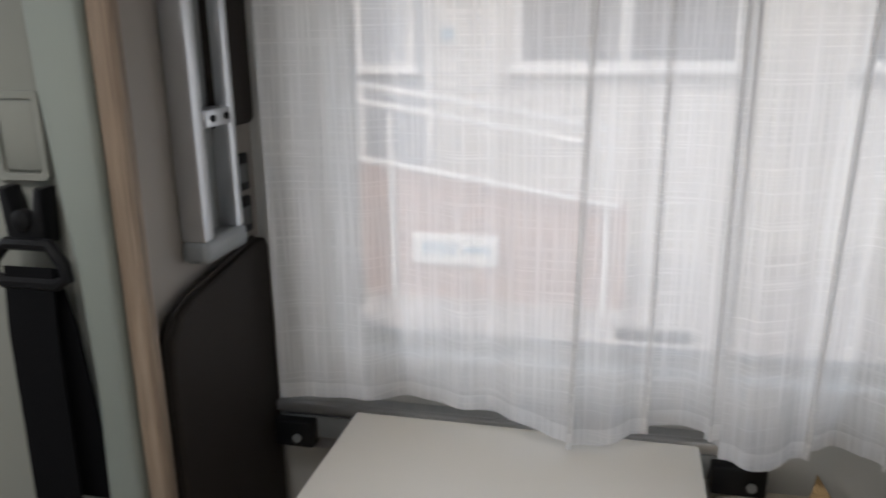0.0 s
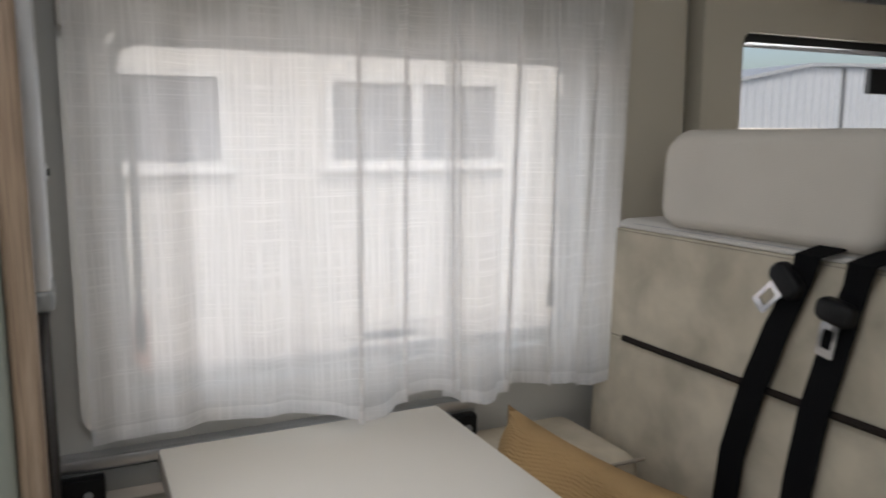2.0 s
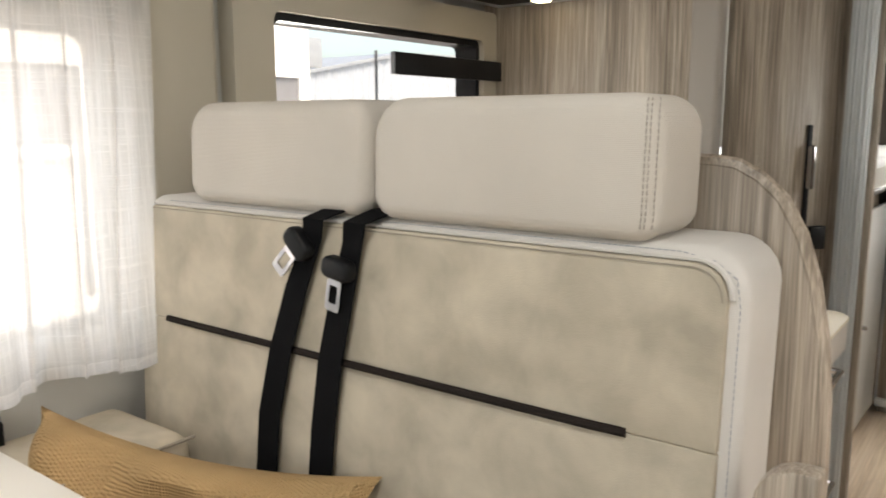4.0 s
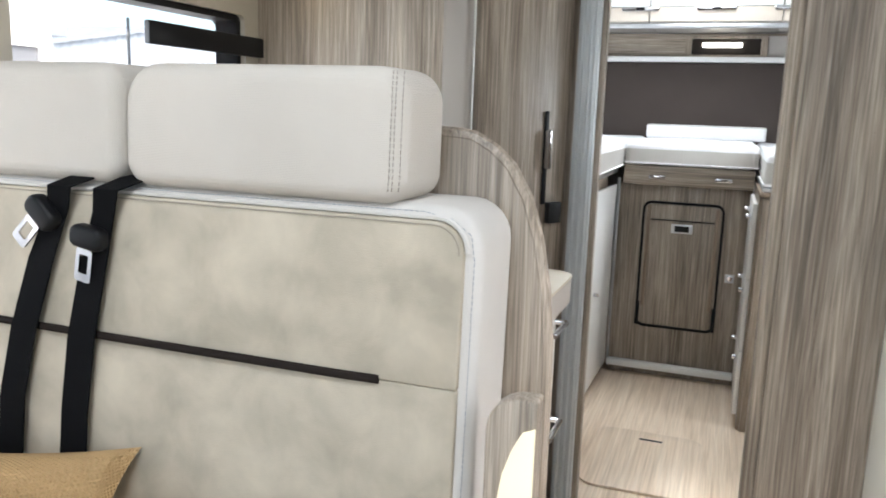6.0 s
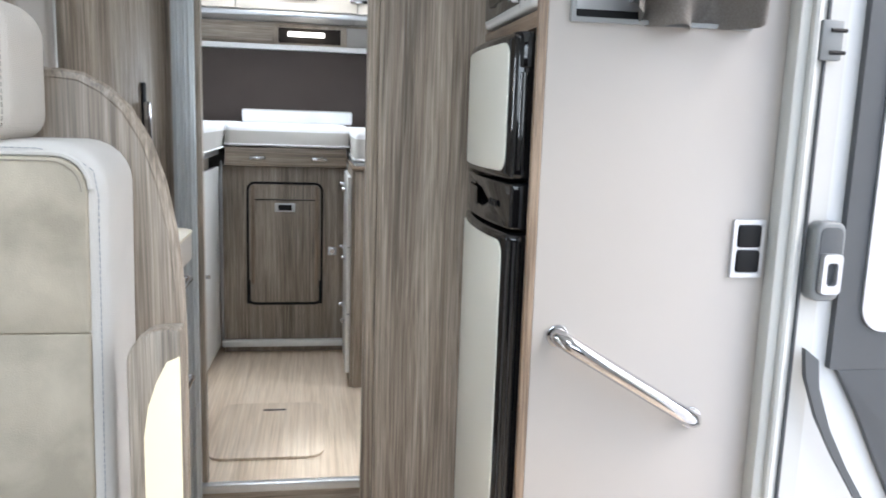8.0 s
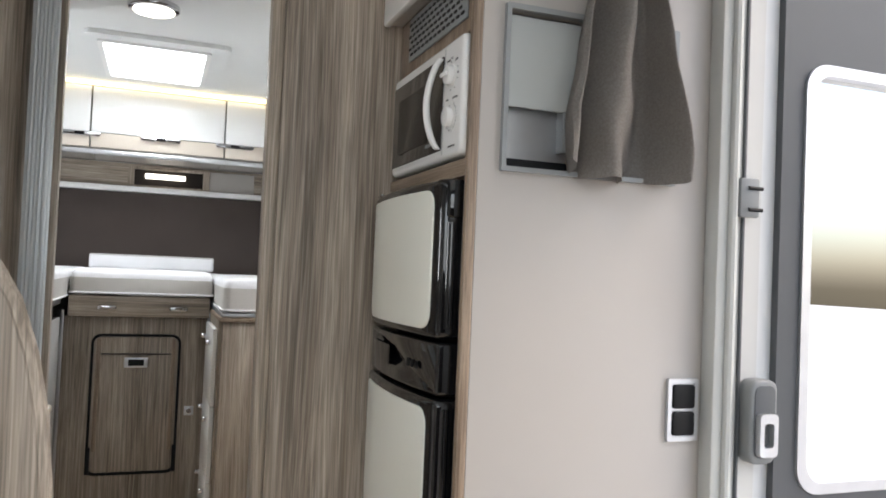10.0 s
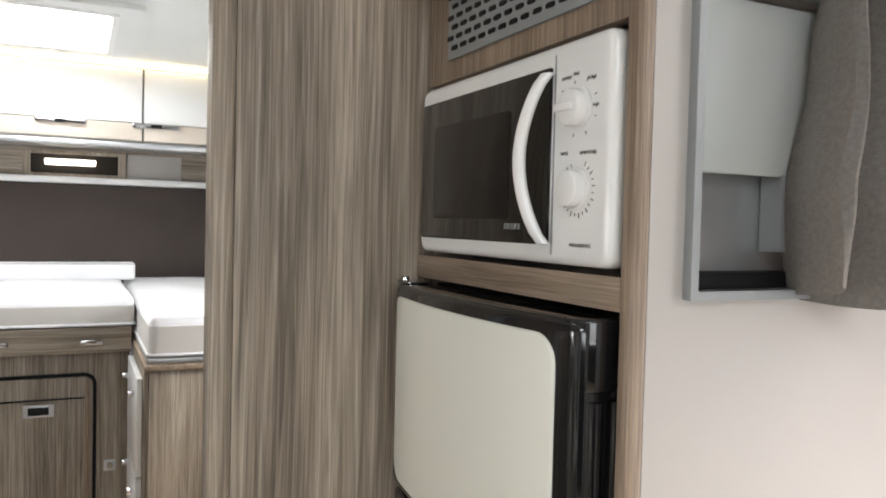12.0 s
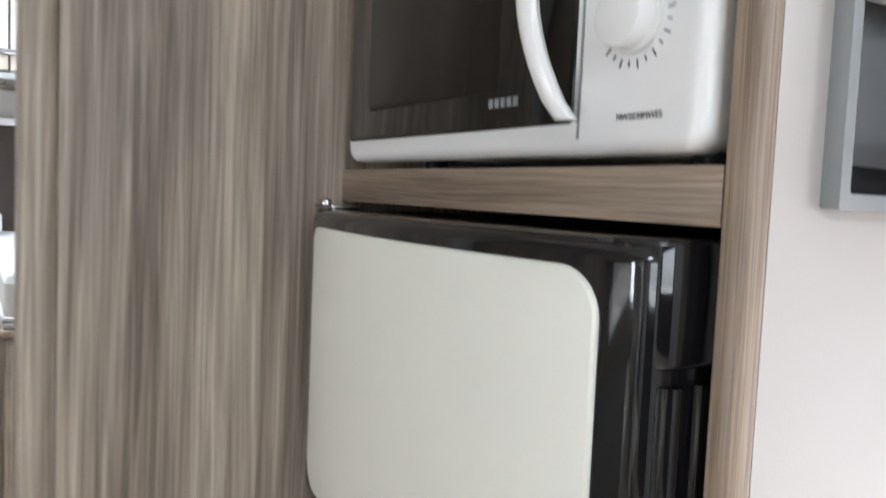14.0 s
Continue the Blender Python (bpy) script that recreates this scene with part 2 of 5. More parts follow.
M_MATT = weave("white_mattress_quilt", (0.76, 0.755, 0.77), scale=500)
M_MATT2 = weave("grey_mattress_border", (0.50, 0.48, 0.45), scale=500)
M_TOWEL = material("grey_linen_towel", (0.37, 0.345, 0.32), 0.95, vary=0.12, scale=260, bump=0.9, bump_scale=800)
M_PILLOW = weave("mustard_corduroy", (0.47, 0.315, 0.155), scale=230, vary=0.2, relief=1.0)
M_SHEER = sheer("sheer_net", 0.28)
M_HEM = sheer("sheer_hem", 0.14)
M_GLASS = glass("window_glass")
M_LEAF = material("door_leaf_white", (0.62, 0.63, 0.63), 0.4, vary=0.02)
M_LEAFG = material("door_leaf_grey", (0.075, 0.08, 0.086), 0.5, vary=0.05, bump=0.2, bump_scale=700)
M_GREYPL = material("grey_moulded_plastic", (0.20, 0.21, 0.215), 0.45, vary=0.04)
M_RUBBER = material("pale_rubber_seal", (0.48, 0.49, 0.47), 0.6, vary=0.04)
M_LED = glow("led_warm", (1.0, 0.76, 0.36), 1.5)
M_INSERT = glow("insert_warm", (1.0, 0.82, 0.52), 0.22)
M_INSERT.node_tree.nodes["Principled BSDF"].inputs["Base Color"].default_value = (0.7, 0.63, 0.47, 1)
# Emission on the dome stands in for bright sky above it.
M_DOME = glow("glowing_sky_dome", (0.95, 0.98, 1.0), 2.0)
M_SPOT = glow("spot_warm", (1.0, 0.86, 0.62), 4.0)
M_LAMPW = glow("lamp_white", (1.0, 0.93, 0.80), 1.6)
M_PRINT = material("grey_print", (0.10, 0.10, 0.10), 0.6)
M_BLIND = material("blind_cassette_grey", (0.52, 0.50, 0.46), 0.5)
M_ASPHALT = material("pale_concrete_yard", (0.45, 0.43, 0.41), 0.9, vary=0.2, scale=3, bump=0.4, bump_scale=60)
M_FACADE = material("pale_render_wall", (0.76, 0.745, 0.71), 0.85, vary=0.05, scale=2, bump=0.3, bump_scale=30)
M_PVC = material("white_window_frame", (0.80, 0.80, 0.79), 0.4)
M_SHUT = material("grey_shutter_pane", (0.20, 0.20, 0.21), 0.3, vary=0.05)
M_RED = material("red_brick_wall", (0.42, 0.27, 0.22), 0.85, vary=0.15, scale=8, bump=0.3, bump_scale=40)
M_SHEET = material("grey_corrugated_sheet", (0.42, 0.45, 0.49), 0.45, 0.2, vary=0.05)
M_ROOFT = material("grey_roof_trim", (0.30, 0.32, 0.34), 0.5)
M_BLUE = material("pale_blue_print", (0.25, 0.45, 0.62), 0.6)

for m in (M_WEB, M_BLACK, M_SLOT, M_BROWN, M_BOARD, M_SUEDE, M_CLOTH, M_CLOTHB, M_TOWEL, M_PILLOW, M_MATT, M_SAGE, M_PILLAR):
    m.node_tree.nodes["Principled BSDF"].inputs["Specular IOR Level"].default_value = 0.18
for m in (M_WEB, M_SLOT):
    m.node_tree.nodes["Principled BSDF"].inputs["Specular IOR Level"].default_value = 0.06


# ---- mesh helpers ----
def thing(name, label, category, at=(0, 0, 0), group="", kind=""):
    e = new(name)
    e.empty_display_size = 0.05
    e.location = at
    return tagged(e, label, category, group, kind)


def mesh_of(name, bm, mats, smooth=True):
    bmesh.ops.recalc_face_normals(bm, faces=bm.faces)
    me = bpy.data.meshes.new(name)
    bm.to_mesh(me)
    bm.free()
    for m in (mats if isinstance(mats, (list, tuple)) else [mats]):
        me.materials.append(m)
    if smooth:
        me.polygons.foreach_set("use_smooth", [True] * len(me.polygons))
        me.set_sharp_from_angle(angle=radians(38))
    return me


def part(name, bm, mats, parent, label="", smooth=True):
    ob = new(name, mesh_of(name, bm, mats, smooth))
    ob.parent = parent
    if parent.parent is None:
        ob.matrix_parent_inverse = parent.matrix_basis.inverted()
    if label:
        ob["label"] = label
    return ob


def solo(name, bm, mats, label="", category="", kind="", group="", smooth=True):
    return tagged(new(name, mesh_of(name, bm, mats, smooth)), label, category, group, kind)


def box(x0, x1, y0, y1, z0, z1, bevel=0.003, seg=2, bm=None, mi=0):
    own = bmesh.new()
    bmesh.ops.create_cube(own, size=1)
    for v in own.verts:
        v.co = Vector((x0 + (v.co.x + 0.5) * (x1 - x0), y0 + (v.co.y + 0.5) * (y1 - y0), z0 + (v.co.z + 0.5) * (z1 - z0)))
    b = min(bevel, 0.45 * min(x1 - x0, y1 - y0, z1 - z0))
    if b > 0:
        bmesh.ops.bevel(own, geom=own.edges[:], offset=b, segments=seg, profile=0.5, affect="EDGES")
    for f in own.faces:
        f.material_index = mi
    return own if bm is None else merge(bm, own)


def merge(bm, other):
    me = bpy.data.meshes.new("tmp")
    other.to_mesh(me)
    other.free()
    bm.from_mesh(me)
    bpy.data.meshes.remove(me)
    return bm


def rounded(u0, u1, v0, v1, r, n=6):
    """Outline of a rectangle with round corners; r may be four radii from the (u0, v0) corner on."""
    rs = r if isinstance(r, (list, tuple)) else (r,) * 4
    pts = []
    for k, (cu, cv, a) in enumerate(((u0, v0, 180), (u1, v0, 270), (u1, v1, 0), (u0, v1, 90))):
        q = rs[k]
        mu, mv = cu + (q if k in (0, 3) else -q), cv + (q if k in (0, 1) else -q)
        if q == 0:
            pts.append((cu, cv))
            continue
        for i in range(n + 1):
            g = radians(a + 90 * i / n)
            pts.append((mu + q * math.cos(g), mv + q * math.sin(g)))
    return pts


def prism(pts, axis, d0, d1, bevel=0.0, seg=2, bm=None, mi=0):
    """A slab with the outline pts in the plane across the axis (x: y,z; y: x,z; z: x,y), from d0 to d1."""
    own = bmesh.new()

    def at(u, v, d):
        return {"x": (d, u, v), "y": (u, d, v), "z": (u, v, d)}[axis]

    low = [own.verts.new(at(u, v, d0)) for u, v in pts]
    top = [own.verts.new(at(u, v, d1)) for u, v in pts]
    own.faces.new(low), own.faces.new(top)
    n = len(pts)
    for i in range(n):
        own.faces.new((low[i], low[(i + 1) % n], top[(i + 1) % n], top[i]))
    bmesh.ops.recalc_face_normals(own, faces=own.faces)
    if bevel:
        rim = [e for e in own.edges if all(v in top for v in e.verts) or all(v in low for v in e.verts)]
        bmesh.ops.bevel(own, geom=rim, offset=bevel, segments=seg, profile=0.5, affect="EDGES")
    for f in own.faces:
        f.material_index = mi
    return own if bm is None else merge(bm, own)


def ring(outer, inner, axis, d0, d1, bm=None, mi=0):
    """A frame between two outlines of the same number of points."""
    own = bmesh.new()

    def at(p, d):
        return {"x": (d, *p), "y": (p[0], d, p[1]), "z": (*p, d)}[axis]

    loops = [[own.verts.new(at(p, d)) for p in pts] for pts, d in ((outer, d0), (outer, d1), (inner, d1), (inner, d0))]
    n = len(outer)
    for k in range(4):
        a, b = loops[k], loops[(k + 1) % 4]
        for i in range(n):
            own.faces.new((a[i], a[(i + 1) % n], b[(i + 1) % n], b[i]))
    for f in own.faces:
        f.material_index = mi
    return own if bm is None else merge(bm, own)


def tube(points, radius, n=8, bm=None, mi=0, close_ends=True):
    """A round rod along a polyline."""
    own = bmesh.new()
    pts = [Vector(p) for p in points]
    rings = []
    side = None
    for i, p in enumerate(pts):
        d = (pts[min(i + 1, len(pts) - 1)] - pts[max(i - 1, 0)]).normalized()
        if side is None:
            side = d.orthogonal().normalized()
        side = (side - d * side.dot(d)).normalized()
        up = d.cross(side)
        rings.append([own.verts.new(p + radius * (math.cos(2 * math.pi * k / n) * side + math.sin(2 * math.pi * k / n) * up)) for k in range(n)])
    for a, b in zip(rings, rings[1:]):
        for k in range(n):
            own.faces.new((a[k], a[(k + 1) % n], b[(k + 1) % n], b[k]))
    if close_ends:
        own.faces.new(rings[0]), own.faces.new(rings[-1])
    for f in own.faces:
        f.material_index = mi
    return own if bm is None else merge(bm, own)


def disc(center, axis, radius, depth, n=24, bevel=0.0, bm=None, mi=0):
    u, v, d = {"x": (1, 2, 0), "y": (0, 2, 1), "z": (0, 1, 2)}[axis]
    c = center
    pts = [(c[u] + radius * math.cos(2 * math.pi * k / n), c[v] + radius * math.sin(2 * math.pi * k / n)) for k in range(n)]
    return prism(pts, axis, c[d], c[d] + depth, bevel, 2, bm, mi)


def ribbon(points, widths, across, thick=0.0015):
    """A strap along points, its width along the vector across."""
    own = bmesh.new()
    a = Vector(across).normalized()
    pts = [Vector(p) for p in points]
    rows = []
    for i, p in enumerate(pts):
        d = (pts[min(i + 1, len(pts) - 1)] - pts[max(i - 1, 0)]).normalized()
        nrm = a.cross(d).normalized() * thick
        w = widths[i] if isinstance(widths, (list, tuple)) else widths
        rows.append([own.verts.new(p + s * a * w / 2 + k * nrm) for s, k in ((-1, -1), (1, -1), (1, 1), (-1, 1))])
    for q, r in zip(rows, rows[1:]):
        for k in range(4):
            own.faces.new((q[k], q[(k + 1) % 4], r[(k + 1) % 4], r[k]))
    own.faces.new(rows[0]), own.faces.new(rows[-1])
    return own


def writing(name, text, size, m, parent, matrix, label=""):
    c = bpy.data.curves.new(name, "FONT")
    c.body, c.size, c.align_x, c.align_y, c.extrude = text, size, "CENTER", "CENTER", 0.0002
    tmp = bpy.data.objects.new("tmp", c)
    me = bpy.data.meshes.new_from_object(tmp)
    me.transform(matrix)
    me.materials.append(m)
    bpy.data.objects.remove(tmp)
    ob = new(name, me)
    ob.parent = parent
    if parent.parent is None:
        ob.matrix_parent_inverse = parent.matrix_basis.inverted()
    if label:
        ob["label"] = label
    return ob


# ---- the structure ----
def slab_with_holes(axis, d0, d1, u0, u1, v0, v1, holes):
    """Boxes that leave rectangular holes (u0, u1, v0, v1) free, in one mesh."""
    us = sorted({u0, u1, *[h[0] for h in holes], *[h[1] for h in holes]})
    vs = sorted({v0, v1, *[h[2] for h in holes], *[h[3] for h in holes]})
    bm = bmesh.new()
    for a, b in zip(us, us[1:]):
        for c, d in zip(vs, vs[1:]):
            mu, mv = (a + b) / 2, (c + d) / 2
            if any(h[0] < mu < h[1] and h[2] < mv < h[3] for h in holes):
                continue
            e = {"x": (d0, d1, a, b, c, d), "y": (a, b, d0, d1, c, d), "z": (a, b, c, d, d0, d1)}[axis]
            box(*e, bevel=0, bm=bm)
    bmesh.ops.remove_doubles(bm, verts=bm.verts, dist=1e-5)
    seen = {}
    for f in bm.faces:
        seen.setdefault(tuple(round(k, 4) for k in f.calc_center_median()), []).append(f)
    bmesh.ops.delete(bm, geom=[f for fs in seen.values() if len(fs) > 1 for f in fs], context="FACES_ONLY")
    return bm


YW, YD, ZL, ZC = 1.22, -0.95, -0.06, 2.02
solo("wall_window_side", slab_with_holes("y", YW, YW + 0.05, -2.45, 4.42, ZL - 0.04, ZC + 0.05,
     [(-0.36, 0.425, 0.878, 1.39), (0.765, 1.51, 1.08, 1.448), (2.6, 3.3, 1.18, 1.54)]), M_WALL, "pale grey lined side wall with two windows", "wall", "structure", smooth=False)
solo("wall_door_side", slab_with_holes("y", YD - 0.05, YD, -2.45, 4.42, ZL - 0.04, ZC + 0.05,
     [(0.28, 0.868, ZL - 0.04, 1.86), (2.14, 2.76, 1.18, 1.54)]), M_WALL, "pale side wall with the entrance opening", "wall", "structure", smooth=False)
solo("wall_rear", box(4.362, 4.42, YD, YW, ZL - 0.04, ZC + 0.05, 0), M_WALL, "pale rear wall behind the beds", "wall", "structure")
# Plain closing wall out of view, coloured dark to cut bounce and reflections.
solo("wall_front", slab_with_holes("x", -2.45, -2.40, YD, YW, ZL - 0.04, ZC + 0.05, [(-0.75, 0.95, 1.08, 1.82)]), M_BOARD,
     "unseen closing wall around the windscreen, dark to cut bounce light", "wall", "structure", smooth=False)
# The hole over the dinette is added for the fill lamp, never in view.
solo("ceiling", slab_with_holes("z", ZC, ZC + 0.05, -2.45, 4.42, YD - 0.05, YW + 0.05,
     [(3.03, 3.63, -0.135, 0.265), (-0.8, -0.2, -0.15, 0.45)]), M_CEIL, "smooth white ceiling with rooflight hole and an added unseen hatch", "ceiling", "structure", smooth=False)
solo("floor_living", box(-2.45, 1.92, YD, YW, ZL - 0.04, ZL, 0), M_FLOOR, "pale striped wood-look floor", "floor", "structure")
solo("floor_bedroom", box(1.922, 4.362, YD, YW, ZL - 0.04, 0.0, 0), M_FLOOR, "pale striped wood-look raised floor", "floor", "structure")
solo("step_edge", box(1.905, 1.935, -0.22, 0.40, -0.022, 0.005, 0.003), M_ALU, "pale metal edge strip along the floor step", "trim", "structure")
solo("step_riser", box(1.908, 1.921, -0.22, 0.40, ZL, -0.022, 0), M_WOODY, "dark wood riser under the floor step", "trim", "structure")


# rear rooflight
t = thing("rooflight", "white framed rooflight in the bedroom ceiling", "rooflight", (3.33, 0.065, ZC))
part("frame", ring(rounded(2.94, 3.72, -0.22, 0.32, 0.03), rounded(3.03, 3.63, -0.135, 0.265, 0.02), "z", ZC - 0.018, ZC - 0.001), M_CEIL, t)
part("inner_frame", ring(rounded(3.015, 3.645, -0.15, 0.28, 0.02), rounded(3.035, 3.625, -0.13, 0.26, 0.02), "z", ZC - 0.026, ZC - 0.018), M_WHITEP, t)
# The dome itself glows, in place of daylight falling through it.
part("dome", prism(rounded(3.0, 3.66, -0.165, 0.295, 0.03), "z", ZC + 0.056, ZC + 0.075, 0.005), M_DOME, t, "opal dome that glows in place of sky light")
t = thing("ceiling_lamp", "round flat chrome-rimmed ceiling lamp", "lamp", (2.55, 0.07, ZC))
part("rim", disc((2.55, 0.07, ZC - 0.022), "z", 0.085, 0.021, 32, 0.006), M_CHROME, t)
part("diffuser", disc((2.55, 0.07, ZC - 0.027), "z", 0.068, 0.006, 32, 0.002), M_LAMPW, t)

# washroom and kitchen end walls
solo("wall_kitchen_end", box(1.58, 1.60, 0.62, YW, ZL, ZC, 0), M_WOOD, "grey-brown wood-grain end wall of the kitchen", "wall", "structure")
solo("wall_post", box(1.555, 1.605, 0.548, 0.62, ZL, ZC, 0.012, 3), M_PARTI, "pale rounded corner post beside the washroom door", "post", "structure")
t = thing("washroom_door", "grey-brown wood-grain washroom door with chrome handle", "door", (1.74, 0.45, ZL))
bm = box(0, 0.335, -0.012, 0.012, ZL + 0.01, ZC - 0.01, 0.004)
mw = Matrix.Translation((1.605, 0.54, 0)) @ Matrix.Rotation(math.atan2(-0.18, 0.28), 4, "Z")
bm.transform(mw)
part("leaf", bm, M_WOOD, t)
bm = box(0.240, 0.256, -0.018, -0.012, 0.96, 1.22, 0.004)
bm.transform(mw)
hp = part("handle_plate", bm, M_BLACK, t, "dark handle recess")
bm = box(0.239, 0.255, -0.036, -0.018, 1.06, 1.17, 0.006)
bm.transform(mw)
part("handle", bm, M_CHROME, hp, "chrome handle")
bm = box(0.26, 0.31, -0.030, -0.012, 0.905, 0.965, 0.003)
bm.transform(mw)
part("latch", bm, M_BLACK, t, "black latch block")
t = thing("partition_profile", "fluted aluminium profile of the sliding bedroom door", "door profile", (1.9, 0.3, ZL))
part("profile", box(1.885, 1.915, 0.275, 0.335, ZL, ZC, 0.004), M_PROF, t)
for k in range(3):
    part("flute", tube([(1.885, 0.287 + 0.018 * k, ZL), (1.885, 0.287 + 0.018 * k, ZC)], 0.006, 10), M_PROF, t)
solo("door_jamb", box(1.93, 1.965, 0.262, 0.40, 0.0, ZC, 0.003), M_WOOD, "grey-brown wood jamb at the bedroom opening", "trim", "structure")
solo("wall_washroom", box(1.965, 2.76, 0.425, 0.44, 0.0, ZC, 0), M_WOOD, "wood-grain side of the washroom along the aisle", "wall", "structure")
solo("shower_sill", box(1.50, 1.90, 0.36, 0.42, ZL, 0.07, 0.006), M_WHITE, "white sill of the washroom", "trim", "structure")

# bulkhead beside the fridge, and the wardrobe behind it
bm = box(1.34, 1.372, YD, -0.205, ZL, ZC, 0)
solo("wall_bulkhead", bm, M_WOOD, "grey-brown wood-grain bulkhead beside the fridge", "wall", "structure")
solo("bulkhead_edge", box(1.336, 1.392, -0.205, -0.178, ZL, ZC, 0.008, 3), M_WOOD, "rounded dark wood edge of the bulkhead", "trim", "structure")
solo("wall_wardrobe", box(1.372, 2.10, -0.60, -0.58, ZL, ZC, 0), M_WOOD, "wood-grain wardrobe side along the aisle", "wall", "structure")


# ---- windows and what is round them ----
t = thing("window_dinette", "acrylic side window with pale blind frame behind net curtains", "window", (0.02, YW, 0.895), kind="structure")
part("window_frame", ring(rounded(-0.42, 0.468, 0.83, 1.45, 0.03), rounded(-0.36, 0.425, 0.878, 1.39, 0.02), "y", YW - 0.022, YW - 0.001), M_WHITEP, t)
part("blind_cassette", box(-0.42, 0.46, YW - 0.05, YW - 0.023, 1.385, 1.455, 0.006), M_BLIND, t, "grey blind cassette")
ob = part("pane", prism(rounded(-0.36, 0.425, 0.878, 1.39, 0.03), "y", YW + 0.028, YW + 0.032), M_GLASS, t)
ob.visible_shadow = False
part("seal", ring(rounded(-0.36, 0.425, 0.878, 1.39, 0.03), rounded(-0.345, 0.41, 0.892, 1.375, 0.03), "y", YW + 0.02, YW + 0.04), M_RUBBER, t)
for x in (-0.335, 0.375):
    st = part("stay", tube([(x, YW + 0.005, 0.96), (x + 0.004, YW + 0.005, 1.32)], 0.006), M_GREYAL, t, "grey window stay")
    part("stay_sleeve", box(x - 0.008, x + 0.008, YW - 0.003, YW + 0.013, 0.935, 0.985, 0.004), M_BLACK, st)
part("catch", prism(rounded(0.005, 0.10, 0.915, 0.928, 0.006), "y", YW - 0.005, YW + 0.012, 0.003), M_BLACK, t, "black window catch")

t = thing("window_kitchen", "kitchen side window in a raised cream surround", "window", (1.14, YW, 1.08), kind="structure")
part("window_frame", ring(rounded(0.665, 1.575, 1.0, 1.525, 0.02), rounded(0.765, 1.51, 1.08, 1.448, 0.02), "y", YW - 0.045, YW - 0.001), M_LINER, t)
part("seal", ring(rounded(0.765, 1.51, 1.08, 1.448, 0.02), rounded(0.775, 1.495, 1.09, 1.432, 0.02), "y", YW - 0.03, YW + 0.04), M_BLACK, t, "black window seal")
ob = part("pane", prism(rounded(0.765, 1.51, 1.08, 1.448, 0.02), "y", YW + 0.028, YW + 0.032), M_GLASS, t)
ob.visible_shadow = False
part("glazing_bar", box(1.142, 1.145, YW + 0.020, YW + 0.027, 1.09, 1.40, 0), M_GREYAL, t)
# Assumed bedroom windows, never in view, added for the two bedroom lamps.
for name, y, x0, x1 in (("unseen_bed_window", YW, 2.6, 3.3), ("unseen_wardrobe_window", YD - 0.05, 2.14, 2.76)):
    t = thing(name, "small assumed side window of the bedroom, added out of view", "window", ((x0 + x1) / 2, y, 1.18), kind="structure")
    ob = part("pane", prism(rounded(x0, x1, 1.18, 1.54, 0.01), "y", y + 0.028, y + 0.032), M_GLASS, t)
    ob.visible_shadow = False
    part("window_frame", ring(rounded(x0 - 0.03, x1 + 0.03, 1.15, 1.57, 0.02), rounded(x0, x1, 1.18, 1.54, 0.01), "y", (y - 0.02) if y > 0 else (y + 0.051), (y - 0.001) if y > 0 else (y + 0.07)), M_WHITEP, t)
t = thing("wall_bracket", "flat black bar fixed beside the kitchen window", "bracket", (1.34, YW - 0.05, 1.34))
part("bar", box(1.115, 1.575, YW - 0.062, YW - 0.047, 1.340, 1.392, 0.002), M_BLACK, t)
solo("window_side_trim", box(0.47, 0.62, YW - 0.055, YW - 0.002, 0.80, ZC, 0.012, 3), M_LINER, "beige padded wall trim beside the window", "trim", "structure")


def curtain(x0, x1, xt0, xt1, ztop, zbot, folds, amp, y, seed, lobes=(), pleats=()):
    """A hanging net with soft folds, some of them lapping over themselves."""
    rnd = random.Random(seed)
    nx, nz = 200, 36
    ph = [rnd.uniform(0, 6.28) for _ in range(3)]
    bm = bmesh.new()
    grid = []
    for j in range(nz + 1):
        v = j / nz
        row = []
        for i in range(nx + 1):
            u = i / nx
            x = (x0 + (x1 - x0) * u) * v + (xt0 + (xt1 - xt0) * u) * (1 - v)
            f = sum(a * math.sin(6.283 * k * u + p) for a, k, p in zip((1, 0.5, 0.22), folds, ph))
            yy = y + amp * f * (0.35 + 0.65 * v)
            zb = zbot - 0.008 * f * 0.4
            for c, w, h in lobes:
                g = math.exp(-((u - c) / w) ** 2)
                yy -= 0.035 * g * v
                zb -= h * g
            for c, w, drift in pleats:
                s = (u - c - drift * (1 - v)) / w
                if abs(s) < 1:
                    x -= 0.62 * w * (x1 - x0) * math.sin(math.pi * s)
                    yy -= 0.016 * (1 + math.cos(math.pi * s)) / 2
            row.append(bm.verts.new((x, yy, ztop + (zb - ztop) * v)))
        grid.append(row)
    for j in range(nz):
        for i in range(nx):
            f = bm.faces.new((grid[j][i], grid[j][i + 1], grid[j + 1][i + 1], grid[j + 1][i]))
            f.material_index = 1 if j >= nz - 1 else 0
    return bm


t = thing("net_curtain", "white sheer net curtain hanging before the dinette window", "curtain", (-0.15, 1.14, 0.83), "net curtains")
part("cloth", curtain(-0.408, 0.132, -0.415, 0.135, 1.56, 0.840, (2.0, 5.0, 9.0), 0.019, 1.142, 5, ((0.72, 0.10, 0.022),), ((0.68, 0.034, 0.03), (0.84, 0.030, 0.005), (0.972, 0.026, 0.0))), [M_SHEER, M_HEM], t)
t = thing("net_curtain", "white sheer net curtain hanging beside the bench end", "curtain", (0.28, 1.14, 0.83), "net curtains")
